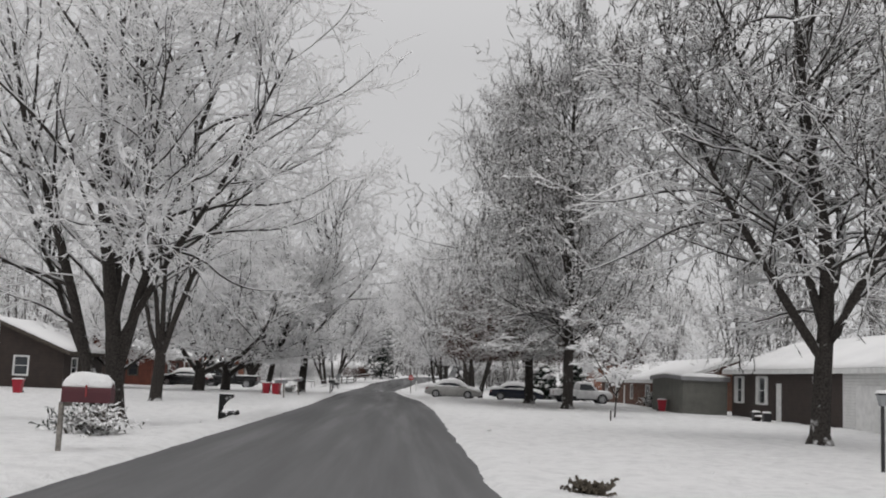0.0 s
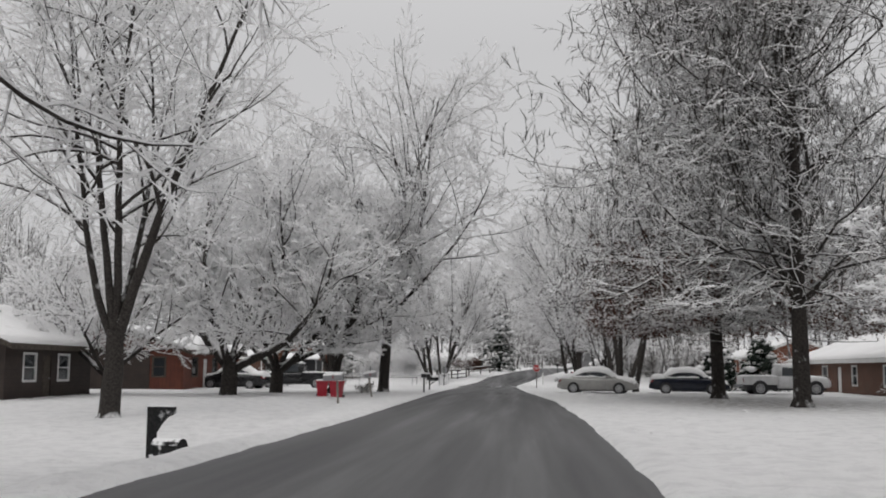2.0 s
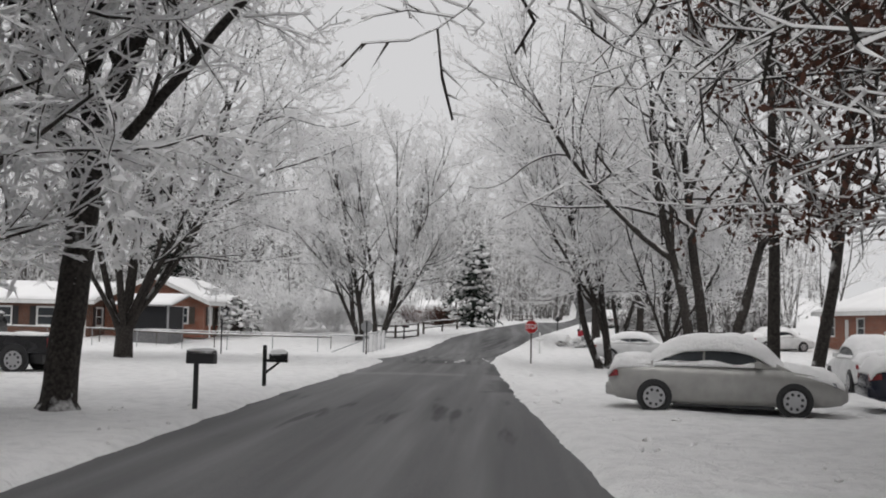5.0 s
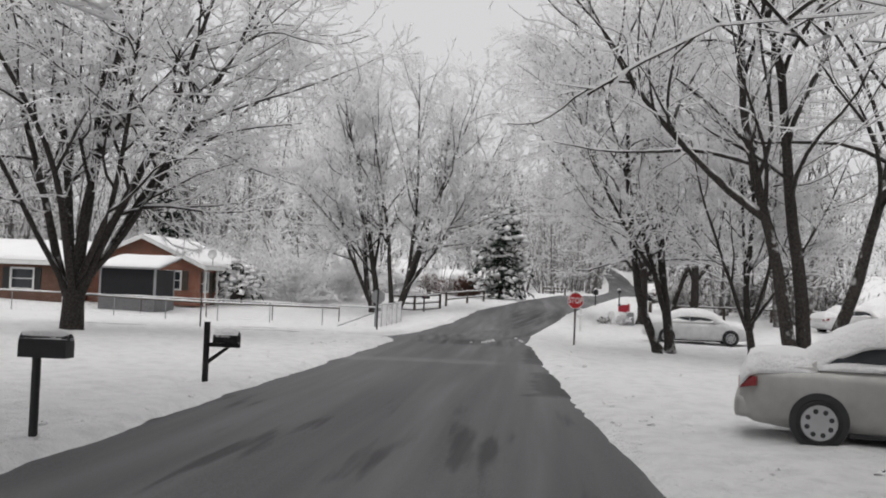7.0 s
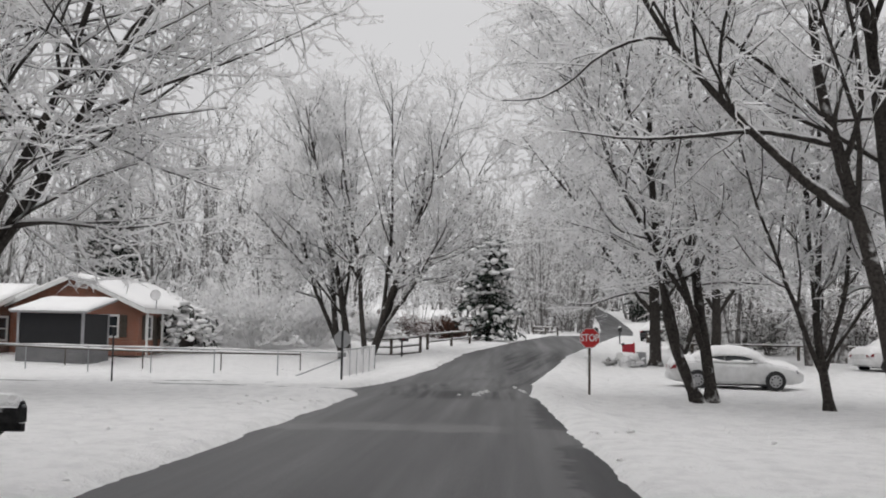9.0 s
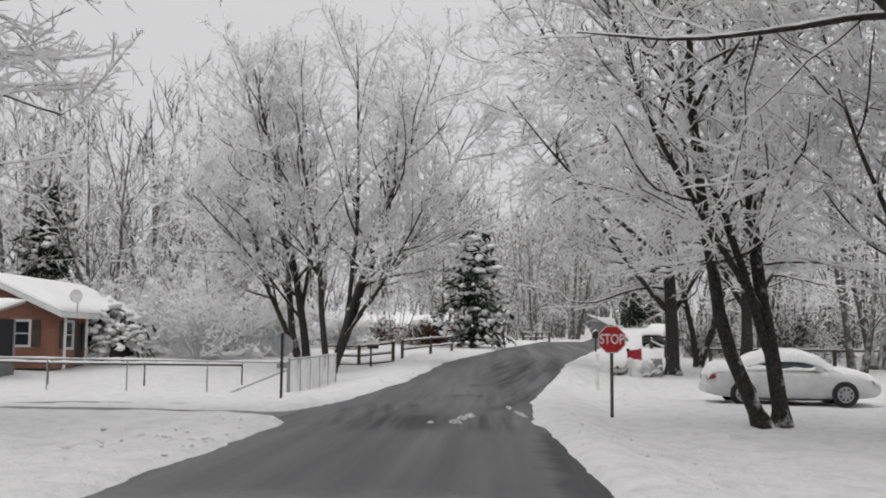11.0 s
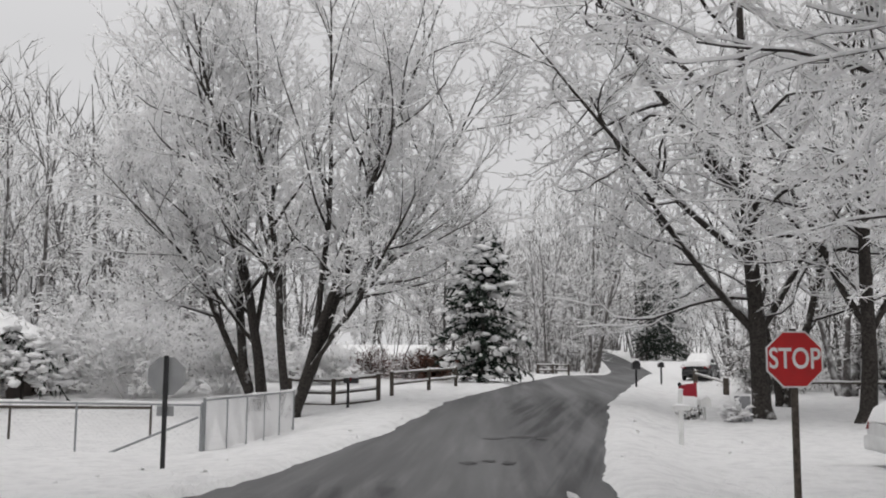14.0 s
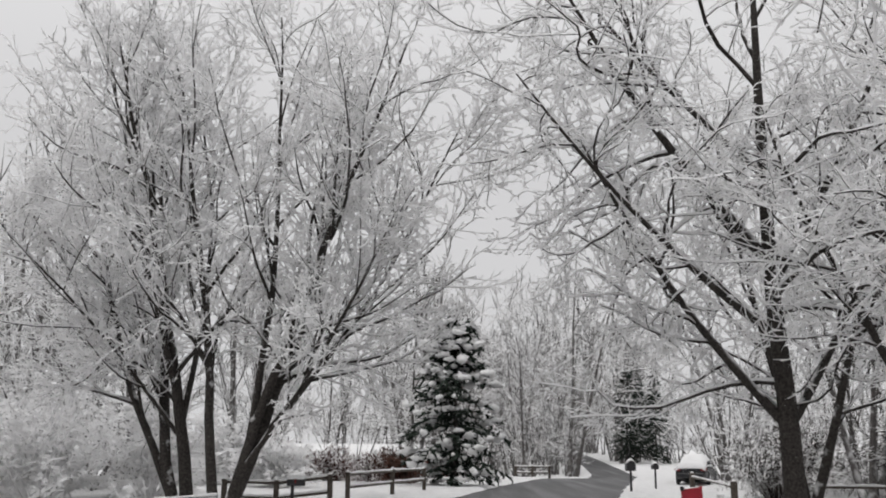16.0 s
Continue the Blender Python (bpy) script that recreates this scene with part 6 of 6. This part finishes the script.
bm = bmesh.new()
rod(bm, (0, 0, 0), (0, 0.1, 0.75), 0.025)
part("mast", bm, GREYTRIM, dish)
bm = bmesh.new()
rings = []
for k in range(5):
    r = 0.3 * k / 4
    rings.append([bm.verts.new((r * math.cos(a), -0.05 - 1.1 * r * r, 0.85 + r * math.sin(a))) for a in np.linspace(0, 2 * math.pi, 17)[:-1]] if k else [bm.verts.new((0, -0.05, 0.85))])
for k in range(16):
    bm.faces.new((rings[0][0], rings[1][k], rings[1][(k + 1) % 16]))
    for p, q in zip(rings[1:], rings[2:]):
        bm.faces.new((p[k], q[k], q[(k + 1) % 16], p[(k + 1) % 16]))
bmesh.ops.solidify(bm, geom=bm.faces[:], thickness=0.05)
part("bowl", bm, SNOW, dish, "bowl plastered with snow", True)

shrub("shrub", "low dark evergreen shrub dusted with snow near the mailbox", -6.9, 30.5, 0.55, 0.95, 81, LEAFDARK, 90, 0.05)
shrub("grass_tuft", "patch of dead grass and brush showing through the snow", 4.1, 19.3, 0.04, 0.5, 83, GRASS, 45)
shrub("brush", "dry brush and fallen twigs beside the mailbox", -6.2, 29.0, 0.35, 1.0, 84, OLDWOOD, 60)
weeping("weeping evergreen bowed under heavy snow by the house", -18.3, 148.5, 3.1, 1.35, 82)
for k, (sx, sy, hh, rr) in enumerate([(-15.5, 152, 3.0, 2.2), (-12.5, 155, 3.2, 2.4), (-17.5, 158, 4.6, 3.0), (-21, 162, 5.0, 3.2), (-26, 164, 4.6, 3.0), 
                                      (-15.5, 181.5, 3.2, 2.2), (-10.2, 179, 1.3, 1.2), (-6.4, 180.5, 1.7, 0.9), (-13, 165, 2.6, 2.4), (-18.5, 154.5, 3.4, 2.2), (-9.5, 163, 1.8, 1.6), (-23, 156, 3.6, 2.6)]):
    shrub("shrub", "bare shrub furred with white snow", sx, sy, hh, rr, 90 + k, None, 65)
for k, (sx, sy, hh, rr) in enumerate([(11.5, 161, 1.9, 1.8), (13.5, 164, 2.8, 2.2), (16.5, 158, 2.4, 2.2), (14.5, 172, 3.2, 2.6), (18, 168, 3.0, 2.6), (20.5, 163, 3.2, 2.8), (24, 172, 3.6, 3.0), (22, 158, 2.6, 2.2)]):
    shrub("shrub", "dark leafless thicket dusted with snow behind the rail", sx, sy, hh, rr, 140 + k, THICKET, 75)
for k, (sx, sy, hh, rr) in enumerate([(-11.6, 172, 1.7, 1.7), (-8.4, 174, 1.5, 1.6), (-6.0, 171, 1.2, 1.2)]):
    shrub("brush", "reddish-brown thicket before the far brick house", sx, sy, hh, rr, 160 + k, REDBRUSH, 70)
shrub("brush", "reddish leafless brush beside the spruce", -4.6, 169.0, 1.5, 0.9, 128, RUSSET, 60)
shrub("shrub", "rounded garden shrub under snow by the house wall", 22.0, 88, 1.0, 0.9, 120, LEAFDARK, 90, 0.08)
shrub("shrub", "rounded garden shrub under snow by the house wall", -17.8, 108, 1.1, 1.0, 121, LEAFDARK, 90, 0.08)

bench = thing("garden_bench", "low dark bench with snow on its seat by the house", "bench", pose(21.4, 62.5, 0.06, 0, 0, -90))
for a in (0.05, 1.75):
    part("end", bbox(a, a + 0.4, -0.2, 0.2, 0, 0.5, 0.02), BLACK, bench)
part("seat", bbox(0.46, 1.74, -0.2, 0.2, 0.2, 0.28, 0.01), OLDWOOD, bench)
part("snow", snow_cap(0.46, 1.74, -0.2, 0.2, 0.28, 0.08, RNG), SNOW, bench, "snow on the seat", True)
for a in (0.05, 1.75):
    part("snow", snow_cap(a, a + 0.4, -0.2, 0.2, 0.5, 0.1, RNG), SNOW, bench, "snow on the end", True)


def snow_chunks(label, spots, seed, name="snow_chunk", material=None):
    rng = np.random.default_rng(seed)
    for x, y, s in spots:
        v, f = lumps(rng, np.array([[0, 0, 0.0]]), s)
        ob = link(name, raw_mesh(name, v, f), material or SNOW)
        ob.matrix_world = pose(x, y, ground_z(y, x) + 0.02, 0, 0, rng.uniform(0, 360))
        tagged(ob, label, "snow" if name == "snow_chunk" else "debris", "lumps on the street" if name == "snow_chunk" else "dark clods in the snow")


def slush(x, y, w, d, h, rot, seed):
    """A low, torn heap of slush dropped on the asphalt."""
    rng = np.random.default_rng(seed)
    bm = bmesh.new()
    rings = []
    ph = rng.uniform(0, 20)
    for r in (1.0, 0.8, 0.5, 0.2):
        ring = []
        for k in range(16):
            a = 2 * math.pi * k / 16
            q = r * (1 + 0.45 * noise.noise((math.cos(a) * 1.6 + ph, math.sin(a) * 1.6, ph)) + 0.12 * rng.uniform(-1, 1))
            ring.append(bm.verts.new((w * math.cos(a) * q, d * math.sin(a) * q, h * (1 - r ** 2) * rng.uniform(0.5, 1.3) - 0.015 * (r == 1.0))))
        rings.append(ring)
    for p, q in zip(rings, rings[1:]):
        for k in range(16):
            bm.faces.new((p[k], p[(k + 1) % 16], q[(k + 1) % 16], q[k]))
    bm.faces.new(rings[-1])
    ob = part("slush_lump", bm, HEAP, None, smooth=True)
    ob.matrix_world = pose(x, y, ground_z(y, x) + 0.022, 0, 0, rot)
    tagged(ob, "low heap of white slush on the asphalt", "slush", "slush on the street")


for k, (x, y, w, d, h, rot) in enumerate([(-0.85, 119.9, 0.1, 0.42, 0.05, 8), (-0.74, 120.5, 0.12, 0.24, 0.06, 0), (-0.95, 118.7, 0.09, 0.2, 0.05, 30), (-1.42, 118.6, 0.06, 0.16, 0.03, -10),
                                          (0.35, 121.4, 0.07, 0.9, 0.012, 6), (0.1, 123.6, 0.06, 0.7, 0.012, 2)]):
    slush(x, y, w, d, h, rot, 500 + k)


def puddle(x, y, w, d, seed):
    rng = np.random.default_rng(seed)
    bm = bmesh.new()
    ring = [bm.verts.new((w * math.cos(a) * rng.uniform(0.6, 1.1), d * math.sin(a) * rng.uniform(0.5, 1.1), 0)) for a in np.linspace(0, 2 * math.pi, 15)[:-1]]
    bm.faces.new(ring)
    ob = part("puddle", bm, WET)
    ob.matrix_world = pose(x, y, ground_z(y, x) + 0.0225, math.degrees(math.atan((ground_z(y + 1) - ground_z(y - 1)) / 2)), 0, 0)
    tagged(ob, "dark wet patch on the asphalt", "puddle", "wet patches", "structure")


for k, (x, y, w, d) in enumerate([(-1.3, 128.0, 0.18, 0.3), (-0.95, 128.4, 0.13, 0.25), (-0.65, 128.1, 0.12, 0.3), (-0.9, 133.2, 0.25, 0.35), (-0.35, 133.9, 0.3, 0.5), (0.1, 133.4, 0.16, 0.4)]):
    puddle(x, y, w, d, 300 + k)

snow_chunks("dark clod of earth showing through the snow", [(-6.4, 89.6, 0.14), (4.5, 93.0, 0.16), (3.4, 89.0, 0.14), (4.0, 88.6, 0.1), (8.8, 66.5, 0.12), (6.6, 24.4, 0.2), (7.4, 24.0, 0.14)], 6, "earth_clod", OLDWOOD)

# crumbs of snow thrown up by wheels and feet along the verges
def crumbs():
    rng = np.random.default_rng(61)
    pts = []
    for lo, hi, n in ((20, 85, 160), (85, 119, 420), (119, 150, 80)):
        for y in rng.uniform(lo, hi, n):
            side = rng.uniform() < 0.55
            off = 0.15 + rng.exponential(0.9)
            x = float(edge_l(y)) - off if side else float(edge_r(y)) + off
            if bare(x, y) < -0.1:
                pts.append((x, y, ground_z(y, x) + SNOW_DEPTH + 0.01))
    ob = link("snow_crumbs", raw_mesh("snow_crumbs", *lumps(rng, np.array(pts), 0.04)), SNOW)
    tagged(ob, "crumbs of trodden snow strewn along the verges", "snow", kind="stuff")


crumbs()
shrub("brush", "snowy brush and broken twigs beside the leaning mailbox", -7.8, 88.6, 0.35, 0.7, 85, OLDWOOD, 16)

# ---- woods ----
def woods():
    rng = np.random.default_rng(99)
    protos = []
    for k in range(6):
        stems = ring_stems(rng, 3, 13 + k * 0.8, 0.17, (2, 18), 0.3)
        protos.append(tree_meshes(200 + k, stems, limbs=7, branches=6, twigs=4, limb_len=0.42, first=0.12, up=0.04, twig_r=0.04, fine=1.5, lite=True))
    for k in range(4):
        stems = ring_stems(rng, 9, 5.6, 0.05, (8, 48), 0.5)
        protos.append(tree_meshes(220 + k, stems, limbs=4, branches=4, twigs=3, limb_len=0.42, first=0.1, up=0.03, twig_r=0.035, fine=1.2, lite=True, floor=0.3))
    spots = []
    for y in range(30, 165, 14):
        spots += [(-40 - rng.uniform(0, 18), y + rng.uniform(-4, 4)), (50 + rng.uniform(0, 10), y + rng.uniform(-4, 4))]
    for y in range(168, 300, 11):
        cl, cr = float(edge_l(y)), float(edge_r(y))
        for a in (2.2 if y > 200 else 3.5, 11, 21):
            spots.append((cl - a - rng.uniform(0, 3.5), y + rng.uniform(-5, 5)))
        for a in (2.0 if y > 200 else 3.0, 9, 20):
            spots.append((cr + a + rng.uniform(0, 3.5), y + rng.uniform(-5, 5)))
    for y in range(306, 400, 14):
        spots += [(float(edge_l(y)) - 4 - rng.uniform(0, 3), y), (float(edge_r(y)) + 3 + rng.uniform(0, 3), y)]
    for x in range(-60, 110, 10):
        spots.append((x + rng.uniform(-3, 3), 420 + rng.uniform(-10, 10)))
    spots += [(16, 147), (18, 149.5), (14.4, 158), (20, 156), (-24, 160), (-31, 167), (-37, 160), (-19, 170), (-14, 178), (30, 118), (33, 128), (31, 138),
              (-29, 160), (-34, 157), (-41, 163), (-27, 176), (-37, 178), (-46, 172), (-22, 182), (-52, 160), (-36, 88), (-37, 112), (-38, 128), (34, 62), (36, 78), (35, 94), (26, 126)]
    for y in range(34, 135, 7):
        spots += [(-39 - rng.uniform(0, 5), y + rng.uniform(-2, 2))]
    for y in range(14, 150, 7):
        spots += [(34.5 + rng.uniform(0, 4), y + rng.uniform(-2, 2))]
    for x in range(-72, -26, 4):
        spots += [(x + rng.uniform(-2, 2), 178 + rng.uniform(-3, 3)), (x + rng.uniform(-2, 2), 196 + rng.uniform(-6, 6))]
    for y in range(206, 300, 7):
        spots.append((float(edge_l(y)) - 4.5 - rng.uniform(0, 8), y))
    tall = len(spots)
    for y in range(176, 330, 9):
        for a in (3.5, 8, 14):
            spots.append((float(edge_l(y)) - a - rng.uniform(0, 3), y + rng.uniform(-4, 4)))
            if not 285 < y < 345:
                spots.append((float(edge_r(y)) + a + rng.uniform(0, 3), y + rng.uniform(-4, 4)))
    for x in range(-50, -14, 4):
        spots += [(x + rng.uniform(-2, 2), 160 + rng.uniform(-3, 3)), (x + rng.uniform(-2, 2), 168 + rng.uniform(-3, 3))]
    arching = len(spots)
    for y in range(218, 420, 11):
        spots += [(float(edge_l(y)) - 2.1, y + rng.uniform(-3, 3)), (float(edge_r(y)) + (2.1 if not 285 < y < 345 else 9.0), y + rng.uniform(-3, 3))]
    spots += [(x + rng.uniform(-2, 2), 428 + rng.uniform(-6, 6)) for x in range(4, 48, 5)]
    groups = {FARTWIG: ([], [], [], [], [0, 0]), OAKTWIG: ([], [], [], [], [0, 0])}
    for i, (x, y) in enumerate(spots):
        if -20 < x < 0 and 182 < y < 197 or -48 < x < -18 and 140 < y < 156 or 13 < x < 31 and 192 < y < 268 or 7.5 < x < 14 and 164 < y < 194 or abs(x - float(edge_l(y) + edge_r(y)) / 2) < 4.0:
            continue
        wv, wf, cv, cf, n = groups[OAKTWIG if x > 30 and y < 150 or x > 8 and y < 205 else FARTWIG]
        (av, af), (bv, bf), _, _ = protos[6 + i % 4 if tall <= i < arching else i % 6]
        ang, s = rng.uniform(0, 2 * math.pi), rng.uniform(0.7, 1.1) * (1.5 if i >= arching else 1.0)
        rot = np.array([[math.cos(ang), -math.sin(ang), 0], [math.sin(ang), math.cos(ang), 0], [0, 0, 1]]) * s
        sh = np.array([x, y, ground_z(y, x) - 0.05])
        wv.append(av @ rot.T + sh)
        wf += [f + n[0] for f in af]
        n[0] += len(av)
        cv.append(bv @ rot.T + sh)
        cf += [f + n[1] for f in bf]
        n[1] += len(bv)
    for crown_mat, (wv, wf, cv, cf, n) in groups.items():
        ob = thing("woods", "bare woods furred with snow behind the houses", "woods", kind="stuff")
        link("wood", raw_mesh("wood", np.concatenate(wv), wf), PALEBARK, ob)
        link("crown", raw_mesh("crown", np.concatenate(cv), cf), crown_mat, ob, "snow-coated twigs")


woods()
